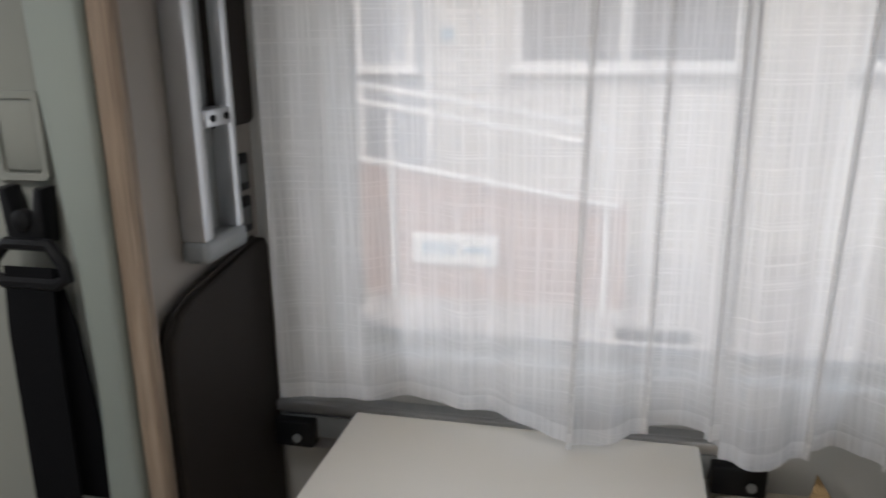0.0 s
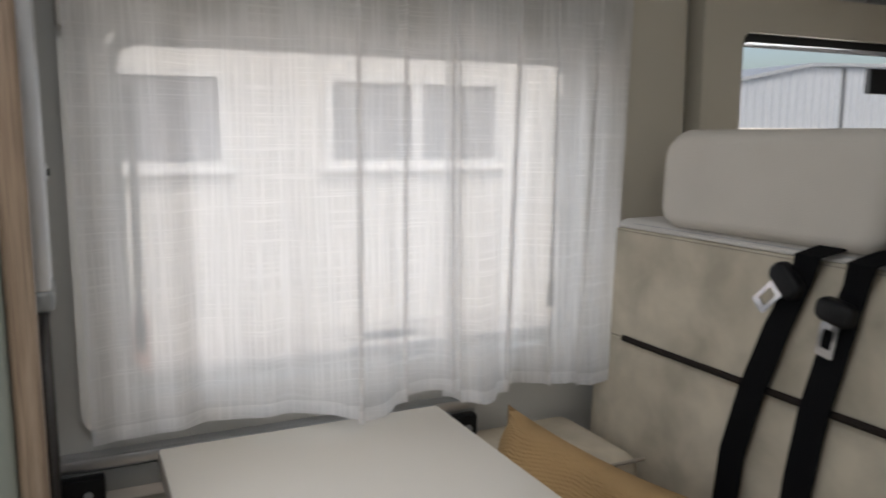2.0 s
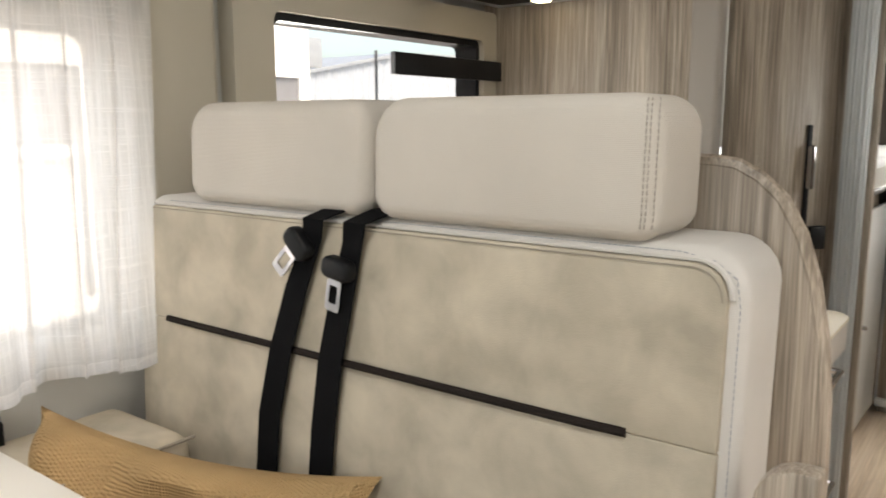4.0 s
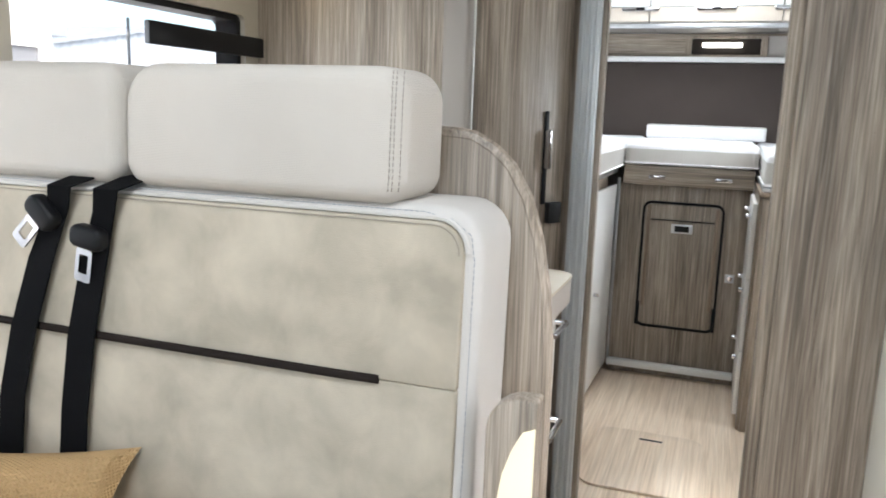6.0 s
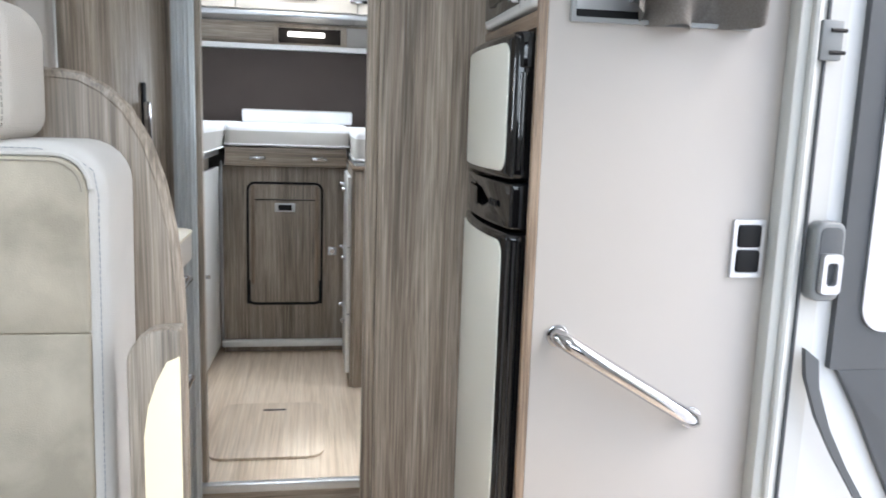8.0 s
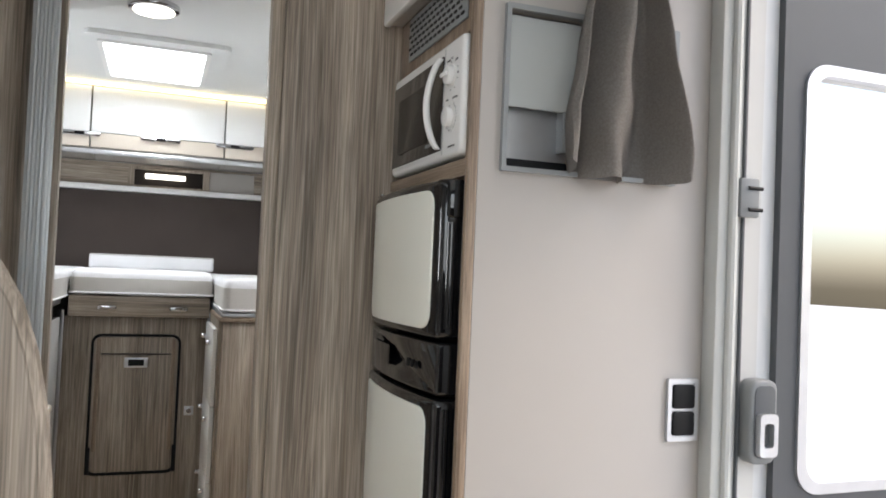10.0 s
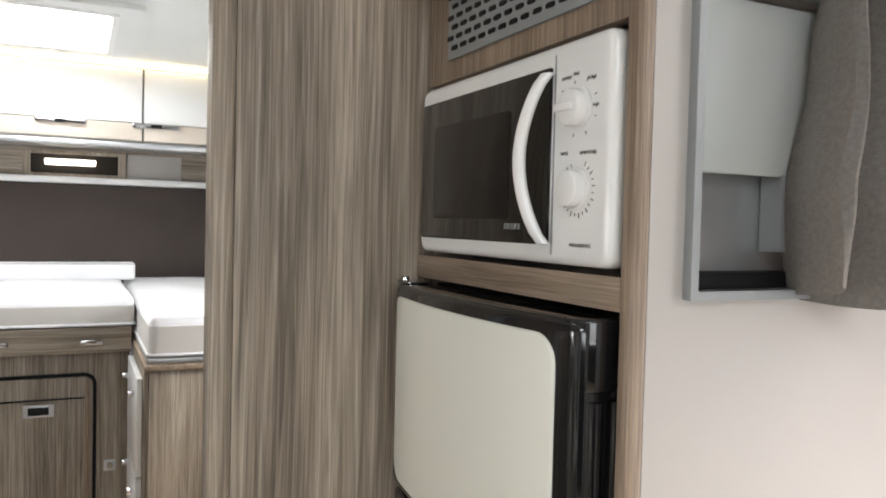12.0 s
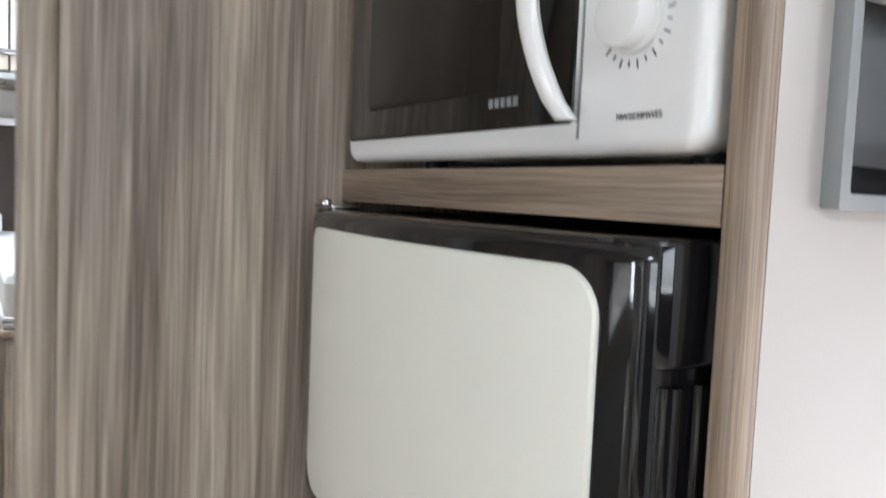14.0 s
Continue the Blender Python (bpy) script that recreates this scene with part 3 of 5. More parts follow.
part("cloth", curtain(0.114, 0.438, 0.116, 0.475, 1.56, 0.830, (2.0, 4.0, 7.0), 0.019, 1.137, 9, ((0.18, 0.12, 0.008), (0.9, 0.2, 0.010)), ((0.04, 0.04, 0.0), (0.33, 0.05, 0.03), (0.56, 0.045, -0.02), (0.74, 0.05, 0.05))), [M_SHEER, M_HEM], t)
t = thing("curtain_track", "white curtain track on the wall above the window", "curtain track", (0.02, YW, 1.57))
part("track", box(-0.46, 0.50, 1.13, 1.16, 1.555, 1.575, 0.004), M_WHITEP, t)
for x in (-0.44, 0.02, 0.48):
    part("bracket", box(x - 0.012, x + 0.012, 1.16, YW - 0.001, 1.558, 1.572, 0.002), M_WHITEP, t)

# table rail and table
t = thing("table_rail", "aluminium wall rail with black end clips for the table", "rail", (-0.12, YW, 0.76))
part("rail", box(-0.47, 0.20, YW - 0.022, YW - 0.001, 0.725, 0.80, 0.003), M_ALU, t)
part("lip", box(-0.47, 0.20, YW - 0.034, YW - 0.022, 0.785, 0.80, 0.003), M_ALU, t)
part("groove", box(-0.47, 0.20, YW - 0.026, YW - 0.0225, 0.745, 0.778, 0.001), M_GREYAL, t)
for x0, x1 in ((-0.47, -0.395), (0.13, 0.195)):
    c = part("end_clip", box(x0, x1, YW - 0.045, YW - 0.023, 0.737, 0.775, 0.003), M_BLACK, t, "black end clip")
    part("screw", disc(((x0 + x1) / 2 + 0.015, YW - 0.049, 0.752), "y", 0.006, 0.004, 12), M_GREYAL, c)
t = thing("table", "pale wood-laminate fold-out table fixed to the wall rail", "table", (-0.11, 0.8, ZL))
part("tabletop", box(-0.325, 0.112, 0.42, 1.165, 0.775, 0.808, 0.004), M_TABLE, t)
part("leg", box(-0.16, -0.06, 0.50, 0.54, ZL, 0.775, 0.012, 3), M_ALU, t)

# ---- dinette bench ----
def lean(bm, amount=0.06, z0=0.60):
    for v in bm.verts:
        v.co.x += max(0, v.co.z - z0) * amount
    return bm


t = thing("dinette_bench", "taupe suede bench with pale borders and two headrests", "bench", (0.5, 0.65, ZL))
part("base", box(0.10, 0.60, 0.16, 1.19, ZL, 0.40, 0.01), M_WOOD, t)
part("seat_cushion", box(0.02, 0.47, 0.14, 1.19, 0.40, 0.56, 0.035, 4), M_SUEDE, t)
part("back_shell", lean(prism(rounded(0.155, 1.178, 0.50, 1.108, (0.032, 0.032, 0.055, 0.050)), "x", 0.424, 0.565, 0.020, 5)), M_CLOTHB, t, "pale cloth border of the backrest")
part("upper_pad", lean(prism(rounded(0.173, 1.168, 0.9034, 1.092, (0.003, 0.003, 0.040, 0.035)), "x", 0.417, 0.46, 0.0025, 3)), M_SUEDE, t)
part("lower_pad", lean(prism(rounded(0.173, 1.168, 0.50, 0.9030, (0.003, 0.003, 0.003, 0.003)), "x", 0.4175, 0.46, 0.0025, 3)), M_SUEDE, t)
part("dark_piping", lean(tube([(0.4165, 1.09, 0.9035), (0.4150, 1.04, 0.9035), (0.4140, 0.70, 0.9035), (0.4150, 0.31, 0.9035), (0.4175, 0.268, 0.9035)], 0.0055, 8)), M_SLOT, t, "dark piping slot between the pads")
edge = rounded(0.170, 1.172, 0.44, 1.096, (0.003, 0.003, 0.042, 0.037))
part("piping", lean(tube([(0.4215, u, v) for u, v in edge if v > 0.5], 0.0032, 6)), M_CLOTHB, t)
edge = [(0.4225, u, v) for u, v in rounded(0.1665, 1.176, 0.44, 1.1005, (0.003, 0.003, 0.045, 0.040)) if v > 0.5]


def stitches(points, length=0.005, gap=0.002, r=0.0006):
    """Short threads along a polyline."""
    bm = bmesh.new()
    for a, b in zip(points, points[1:]):
        a, b = Vector(a), Vector(b)
        n = max(1, int((b - a).length / (length + gap)))
        for k in range(n):
            p = a + (b - a) * (k / n)
            q = p + (b - a).normalized() * length
            tube([p, q], r, 4, bm)
    return bm


part("stitching", lean(stitches([(0.4275, 0.1635, 0.55), (0.4275, 0.1635, 1.05), (0.4265, 0.168, 1.078), (0.4265, 0.190, 1.094), (0.4275, 0.225, 1.1005), (0.4275, 1.10, 1.1005)])), M_THREADB, t)
part("seam", lean(tube([(0.4165, u, v) for u, v in rounded(0.178, 1.164, 0.44, 1.088, (0.003, 0.003, 0.036, 0.032)) if v > 0.5], 0.0010, 4)), M_THREAD, t)


def headrest(y0, y1, ends):
    h = part("headrest", lean(prism(rounded(y0, y1, 1.105, 1.260, (0.030, 0.034, 0.050, 0.042), 9), "x", 0.442, 0.578, 0.022, 6), 0.04, 1.1), M_CLOTH, t, "light grey woven cloth headrest")
    for y in ends:
        for d in (0.0165, 0.0125, 0.006):
            x = 0.4415 + 0.022 - math.sqrt(0.022 ** 2 - (0.022 - d) ** 2)
            part("stitching", stitches([(x + 0.002, y + d + 0.002, 1.121), (x, y + d, 1.135), (x + 0.0045, y + d, 1.225), (x + 0.011, y + d + 0.002, 1.245), (x + 0.022, y + d + 0.006, 1.257)], 0.005, 0.0018, 0.0006), M_THREAD, h)
    for y in (y0 + 0.12, y1 - 0.12):
        part("support_pin", tube([(0.52, y, 1.09), (0.52, y, 1.13)], 0.006), M_CHROME, h)
    return h


headrest(0.247, 0.638, (0.247,))
headrest(0.643, 1.030, ())

for y0, y1, y2, (gy, gz), swing, name in ((0.714, 0.764, 0.829, (0.750, 1.063), 45, "by the window"), (0.638, 0.675, 0.717, (0.674, 1.036), 10, "in the middle")):
    b = thing("seat_belt", "black lap belt hanging over the bench backrest " + name, "seat belt", (0.42, y1, 0.7), "bench belts")
    xs = lambda z: 0.404 + max(0, z - 0.6) * 0.06
    part("webbing", ribbon([(0.50, y0 - 0.02, 1.118), (0.455, y0 - 0.01, 1.113), (0.424, y0 + 0.008, 1.10), (xs(1.07), y0 + 0.02, 1.07), (xs(1.0), y1, 1.0), (xs(0.9), (y1 + y2) / 2, 0.9), (xs(0.8) + 0.002, y2 - 0.008, 0.8), (xs(0.6), y2, 0.60), (0.41, y2, 0.575)], [0.04, 0.04, 0.038, 0.034, 0.042, 0.044, 0.044, 0.044, 0.044], (0, 1, 0)), M_WEB, b)
    bm = prism(rounded(-0.026, 0.026, -0.014, 0.016, 0.012), "x", -0.012, 0.010, 0.006, 3)
    turn = Matrix.Rotation(radians(swing), 4, "X")
    bm.transform(Matrix.Translation((xs(1.05) - 0.008, gy, gz)) @ turn)
    k = part("tongue_grip", bm, M_BLACK, b)
    bm = ring(rounded(-0.013, 0.013, -0.058, -0.014, 0.004), rounded(-0.007, 0.007, -0.047, -0.022, 0.002), "x", -0.0015, 0.0015)
    bm.transform(Matrix.Translation((xs(1.02) - 0.012, gy, gz)) @ turn)
    part("tongue", bm, M_CHROME, k, "bright metal belt tongue")

t = thing("side_cushion", "small taupe suede side cushion against the wall", "cushion", (0.27, 1.1, 0.56))
part("cushion", box(0.13, 0.405, 0.985, YW - 0.004, 0.562, 0.738, 0.034, 5), M_SUEDE, t)
part("piping", tube([(0.15, 0.984, 0.731), (0.40, 0.984, 0.731)], 0.003), M_THREAD, t)


def pillow(at, w, h, thick, turn):
    n = 26
    bm = bmesh.new()
    sides = []
    for s in (1, -1):
        g = []
        for j in range(n + 1):
            row = []
            for i in range(n + 1):
                u, v = 2 * i / n - 1, 2 * j / n - 1
                pin = 1 - 0.18 * (1 - abs(u) ** 2) * abs(v) ** 3
                pin2 = 1 - 0.10 * (1 - abs(v) ** 3) * abs(u) ** 4
                puff = max(0, (1 - u ** 4) * (1 - v ** 4)) ** 0.55
                wr = noise.noise(Vector((u * 2.3, v * 2.3, s * 3))) * 0.42 + noise.noise(Vector((u * 5.0, v * 4.0, s * 7))) * 0.12
                row.append((u * pin2 * w / 2, s * thick / 2 * puff * (1 + wr), v * pin * h / 2))
            g.append(row)
        sides.append(g)
    vs = [[[bm.verts.new(p) for p in row] for row in g] for g in sides]
    for k, g in enumerate(vs):
        for j in range(n):
            for i in range(n):
                bm.faces.new((g[j][i], g[j][i + 1], g[j + 1][i + 1], g[j + 1][i]))
    bmesh.ops.remove_doubles(bm, verts=bm.verts, dist=1e-5)
    bm.transform(Matrix.Translation(at) @ turn)
    return bm


t = thing("throw_pillow", "mustard corduroy pillow lying against the bench back", "pillow", (0.28, 0.82, 0.56))
pt = Matrix.Rotation(radians(-70), 4, "Z") @ Matrix.Rotation(radians(-30), 4, "X") @ Matrix.Rotation(radians(3.5), 4, "Y")
part("cover", pillow((0.256, 0.862, 0.638), 0.58, 0.32, 0.13, pt), M_PILLOW, t)
bm = tube([(0.07, -0.066 * math.sqrt(max(0, 1 - (z / 0.145) ** 4)), z) for z in [x * 0.02 - 0.10 for x in range(10)]], 0.003)
bm.transform(Matrix.Translation((0.256, 0.862, 0.638)) @ pt)
part("seam", bm, M_PILLOW, t)

# wooden board behind the bench with its lit insert
arc = [(0.30, 1.182), (0.25, 1.181), (0.222, 1.178), (0.196, 1.164), (0.172, 1.142), (0.150, 1.104), (0.133, 1.052), (0.121, 0.99), (0.114, 0.92), (0.112, 0.84)]
t = thing("bench_back_board", "grey-brown wood board with rounded corner behind the bench", "panel", (0.61, 0.3, ZL))
part("panel", prism(arc + [(0.112, ZL), (1.18, ZL), (1.18, 1.182)], "x", 0.606, 0.628, 0.003), M_WOOD, t)
part("edging", tube([(0.617, y, z) for y, z in arc] + [(0.617, 0.112, ZL)], 0.0112, 8), M_WOOD, t)
t = thing("lit_side_panel", "wood side frame with a glowing warm light insert", "light panel", (0.48, 0.11, ZL))
part("frame", prism(rounded(0.078, 0.136, ZL, 0.908, (0, 0, 0.04, 0.004)), "x", 0.431, 0.462, 0.003), M_WOOD, t)
glowing = [(0.079, ZL + 0.01), (0.119, ZL + 0.01), (0.119, 0.785), (0.114, 0.820), (0.104, 0.850), (0.093, 0.872), (0.079, 0.878)]
part("light_insert", prism(glowing, "x", 0.427, 0.4308, 0.001), M_INSERT, t, "glowing warm white insert")

# ---- kitchen ----
t = thing("kitchen_unit", "white kitchen base unit behind the bench", "cabinet", (0.8, 0.7, ZL))
part("body", box(0.632, 0.955, 0.182, YW - 0.05, ZL + 0.10, 0.894, 0.003), M_WHITE, t)
for z0, z1 in ((0.715, 0.885), (0.40, 0.708), (0.05, 0.393)):
    d = part("drawer_front", box(0.64, 0.945, 0.164, 0.181, z0, z1, 0.004), M_WHITE, t)
    part("handle", tube([(0.84, 0.163, z1 - 0.022), (0.84, 0.145, z1 - 0.022), (0.93, 0.145, z1 - 0.022), (0.93, 0.163, z1 - 0.022)], 0.005), M_CHROME, d, "chrome bar handle")
part("plinth", box(0.64, 0.94, 0.205, YW - 0.06, ZL, ZL + 0.099, 0.003), M_WHITEP, t)
t = thing("kitchen_worktop", "cream worktop with rounded corner", "worktop", (0.8, 0.7, 0.9))
part("top", prism(rounded(0.630, 0.976, 0.142, YW - 0.05, (0.006, 0.035, 0.004, 0.004)), "z", 0.938, 0.944, 0.002), M_WORKTOP, t)
part("edge", prism(rounded(0.631, 0.975, 0.143, YW - 0.05, (0.006, 0.035, 0.004, 0.004)), "z", 0.895, 0.9375, 0.002), M_PANEL, t, "pale worktop edge")
t = thing("cooker_hood", "dark slim hood with two warm spotlights", "hood", (1.5, 1.05, 1.56))
part("body", prism(rounded(1.16, 1.577, 0.86, YW - 0.05, (0.05, 0.004, 0.004, 0.004)), "z", 1.545, 1.59, 0.006), M_BROWN, t)
part("rim", ring(rounded(1.155, 1.577, 0.855, YW - 0.05, (0.05, 0.004, 0.004, 0.004)), rounded(1.165, 1.567, 0.865, YW - 0.06, (0.05, 0.004, 0.004, 0.004)), "z", 1.540, 1.552), M_ALU, t)
for x, y in ((1.36, 1.03), (1.50, 0.99)):
    s = part("spotlight", disc((x, y, 1.536), "z", 0.032, 0.009, 24, 0.003), M_CHROME, t)
    part("bulb", disc((x, y, 1.533), "z", 0.025, 0.004, 24, 0.001), M_SPOT, s, "warm glowing bulb")
solo("kitchen_locker", box(0.64, 1.577, 0.93, YW - 0.002, 1.60, ZC - 0.002, 0.006), M_PANEL, "cream overhead locker above the kitchen", "cabinet")

# ---- partition by the cab ----
solo("wall_cab_partition", box(-0.55, -0.473, 0.945, YW - 0.001, ZL, ZC - 0.001, 0.004), M_PARTI, "cream partition between cab and dinette", "wall", "structure")
solo("partition_edge", box(-0.481, -0.453, 0.926, 0.944, ZL, ZC - 0.001, 0.006, 3), M_OAKZ, "warm wood edge strip of the partition", "trim", "structure")
edge = [(-0.528, ZL), (-0.527, 0.80), (-0.522, 0.95), (-0.525, 1.05), (-0.533, 1.15), (-0.541, 1.25), (-0.545, 1.40), (-0.546, ZC - 0.001)]
solo("partition_trim", prism(edge + [(-0.482, ZC - 0.001), (-0.482, ZL)], "y", 0.918, 0.944, 0.010, 4), M_SAGE, "sage-grey rounded trim beside the belt pillar", "trim", "structure")
t = thing("wall_pad", "dark brown leatherette wall pad with cut corner", "wall pad", (-0.4660, 1.07, 0.5))
part("pad", prism([(0.955, 0.05), (1.200, 0.05), (1.200, 1.022), (1.193, 1.034), (1.175, 1.036), (1.01, 1.012), (0.980, 1.002), (0.962, 0.980), (0.955, 0.945)], "x", -0.4720, -0.4500, 0.006, 3), M_BROWN, t)
part("piping", tube([(-0.4610, y, z) for y, z in ((0.954, 0.05), (0.954, 0.945), (0.961, 0.981), (0.979, 1.004), (1.01, 1.014), (1.175, 1.038))], 0.004), M_BROWN, t)
t = thing("wall_pad", "dark brown leatherette pad higher on the partition", "wall pad", (-0.4660, 1.15, 1.3))
part("pad", prism(rounded(1.10, 1.20, 1.185, 1.60, 0.012), "x", -0.4720, -0.4560, 0.006, 3), M_BROWN, t)
t = thing("screen_mount", "upright aluminium mount for a screen on the partition", "mount", (-0.4660, 1.05, 1.1))
part("side_rail", box(-0.4720, -0.4410, 1.028, 1.051, 1.07, 1.62, 0.004), M_ALU, t)
part("side_rail", box(-0.4720, -0.4410, 1.104, 1.122, 1.07, 1.62, 0.004), M_ALU, t)
part("channel", box(-0.4720, -0.4640, 1.051, 1.104, 1.07, 1.62, 0.001), M_GREYAL, t)
part("end_cap", box(-0.4730, -0.4380, 1.026, 1.124, 1.045, 1.072, 0.008, 3), M_GREYAL, t)
cp = part("slider", box(-0.4630, -0.4380, 1.049, 1.106, 1.195, 1.215, 0.003), M_ALU, t)
for y in (1.062, 1.092):
    part("screw", disc((-0.4385, y, 1.205), "x", 0.004, 0.003, 10), M_BLACK, cp)
t = thing("wall_switches", "two black switch plates on the partition", "switch", (-0.4660, 1.155, 1.09))
for z0 in (1.10, 1.045):
    pl = part("plate", box(-0.4730, -0.4640, 1.148, 1.19, z0, z0 + 0.048, 0.004), M_BLACK, t)
    part("rocker", box(-0.4640, -0.4610, 1.158, 1.18, z0 + 0.012, z0 + 0.036, 0.002), M_PRINT, pl)

# belt pillar of the cab
solo("pillar_trim", box(-0.551, -0.484, 0.9445, 0.955, ZL, ZC - 0.001, 0.002), M_PILLAR, "beige cover between belt pillar and partition", "trim", "structure")
solo("wall_belt_pillar", box(-1.30, -0.552, 0.952, 1.01, ZL, ZC - 0.001, 0.02, 3), M_PILLAR, "beige moulded belt pillar of the cab", "pillar", "structure")
t = thing("cab_seat_belt", "black cab seat belt on its pillar anchor", "seat belt", (-0.53, 0.86, ZL))
part("slot_frame", ring(rounded(-0.583, -0.523, 1.153, 1.243, 0.006), rounded(-0.576, -0.530, 1.160, 1.236, 0.004), "y", 0.892, 0.8995), M_PILLAR, t, "beige height adjuster slot")
part("slot_plate", box(-0.574, -0.532, 0.894, 0.8995, 1.163, 1.24, 0.002), M_PILLAR, t)
an = part("anchor", prism([(-0.562, 1.093), (-0.518, 1.093), (-0.514, 1.150), (-0.524, 1.150), (-0.530, 1.123), (-0.550, 1.123), (-0.556, 1.150), (-0.566, 1.150)], "y", 0.866, 0.892, 0.005, 2), M_BLACK, t)
part("bolt", disc((-0.540, 0.862, 1.118), "y", 0.011, 0.012, 16, 0.002), M_BLACK, an)
part("guide", tube([(-0.580, 0.862, 1.076), (-0.582, 0.862, 1.060), (-0.570, 0.862, 1.053), (-0.506, 0.862, 1.053), (-0.494, 0.862, 1.060), (-0.496, 0.862, 1.074), (-0.513, 0.866, 1.093), (-0.563, 0.866, 1.093), (-0.580, 0.862, 1.076)], 0.007), M_BLACK, t)
part("webbing", ribbon([(-0.538, 0.862, 1.070), (-0.538, 0.855, 1.0), (-0.538, 0.85, 0.7), (-0.533, 0.85, 0.3), (-0.533, 0.86, ZL + 0.01)], 0.058, (1, 0, 0)), M_WEB, t)
part("webbing", ribbon([(-0.536, 0.872, 1.066), (-0.523, 0.874, 1.0), (-0.506, 0.876, 0.8)], 0.045, (1, 0, 0)), M_WEB, t)
t.location += Vector((-0.038, 0.054, 0))


# ---- fridge tower ----
XP, YF = 0.90, -0.458
solo("wall_fridge_tower", slab_with_holes("x", XP, XP + 0.018, YD, YF, ZL, ZC, [(-0.821, -0.503, 1.327, 1.585)]), M_PANEL,
     "cream side panel of the fridge tower", "panel", "structure", smooth=False)
solo("tower_edge", box(XP - 0.001, XP + 0.0135, YF, YF + 0.018, ZL, ZC, 0.003), M_OAKZ, "warm wood edging of the fridge tower", "trim", "structure")
t = thing("tower_shelf", "warm wood shelf above the fridge", "shelf", (1.13, -0.6, 1.303))
part("board", box(XP + 0.014, 1.339, -0.78, YF + 0.0135, 1.309, 1.337, 0), M_WOODX, t)
part("front_edge", box(XP + 0.014, 1.339, YF + 0.014, YF + 0.0165, 1.3085, 1.3375, 0.0008), M_OAKX, t, "wood edge band")
solo("tower_back", box(XP + 0.022, 1.339, -0.80, -0.782, 1.303, 1.60, 0), M_WOOD, "wood-grain back of the appliance niche", "panel", "structure")
solo("tower_fascia", box(XP + 0.022, 1.339, YF - 0.012, YF + 0.004, 1.556, 1.72, 0.001), M_OAKZ, "wood fascia above the microwave", "panel", "structure")

t = thing("vent_grille", "light grey metal vent grille with slotted holes", "vent", (1.09, YF, 1.62))
part("plate", box(0.955, 1.275, YF + 0.005, YF + 0.009, 1.580, 1.668, 0.001), M_GREYAL, t)
slot = prism(rounded(-0.008, 0.008, -0.00275, 0.00275, 0.0026, 3), "y", YF + 0.0088, YF + 0.0100)
slot_mesh = mesh_of("slot", slot, M_BLACK)
for r in range(6):
    for k in range(13):
        so = new("slot", slot_mesh)
        so.parent, so.matrix_parent_inverse = t, t.matrix_basis.inverted()
        so.location = (0.973 + 0.0235 * k + (0.0115 if r % 2 else 0), 0, 1.59275 + r * 0.0125)
t = thing("tower_locker", "white overhead locker above the microwave", "cabinet", (1.12, -0.42, 1.70))
part("body", box(XP + 0.022, 1.338, YF + 0.006, -0.425, 1.672, ZC - 0.002, 0.002), M_PANEL, t)
part("door", box(XP + 0.024, 1.334, -0.4245, -0.408, 1.665, ZC - 0.01, 0.005), M_WHITE, t)

# microwave
t = thing("microwave", "white microwave oven with black door glass and two knobs", "microwave", (1.1, -0.55, 1.338))
part("body", box(0.936, 1.302, -0.74, -0.4550, 1.347, 1.541, 0.008, 3), M_WHITEP, t)
part("front", prism(rounded(0.921, 1.314, 1.3435, 1.546, 0.014, 6), "y", -0.4650, -0.4340, 0.008, 3), M_WHITE, t)
part("rear_seam", box(0.9345, 0.937, -0.735, -0.4690, 1.352, 1.53, 0.001), M_GREYAL, t)
dr = part("door_glass", prism(rounded(1.012, 1.306, 1.361, 1.526, 0.004), "y", -0.4360, -0.4325, 0.001), M_DARKGL, t, "black oven door glass")
part("door_screen", prism(rounded(1.085, 1.270, 1.385, 1.495, 0.006), "y", -0.4330, -0.4320, 0.0003), M_SCREEN, dr)
for k in range(5):
    part("maker_mark", box(1.062 + 0.0065 * k, 1.0665 + 0.0065 * k, -0.4322, -0.4315, 1.3745, 1.3805, 0), M_GREYAL, dr)
# bowed handle
hp = []
for k in range(17):
    a = k / 16
    z = 1.362 + 0.156 * a
    bow = math.sin(math.pi * a)
    hp.append((1.008 + 0.020 * bow, -0.4250 + 0.016 * bow ** 0.6, z))
bm = bmesh.new()
rows = []
for i, p in enumerate(hp):
    d = (Vector(hp[min(i + 1, 16)]) - Vector(hp[max(i - 1, 0)])).normalized()
    w = 0.0075
    rows.append([bm.verts.new(Vector(p) + Vector((math.cos(g) * w, math.sin(g) * 0.006, 0))) for g in [k * math.pi / 5 for k in range(10)]])
for q, r in zip(rows, rows[1:]):
    for k in range(10):
        bm.faces.new((q[k], q[(k + 1) % 10], r[(k + 1) % 10], r[k]))
bm.faces.new(rows[0]), bm.faces.new(rows[-1])
part("door_handle", bm, M_WHITE, t, "white bowed door handle")
part("panel_gap", box(1.0065, 1.0085, -0.4360, -0.4336, 1.352, 1.536, 0), M_GREYAL, t)
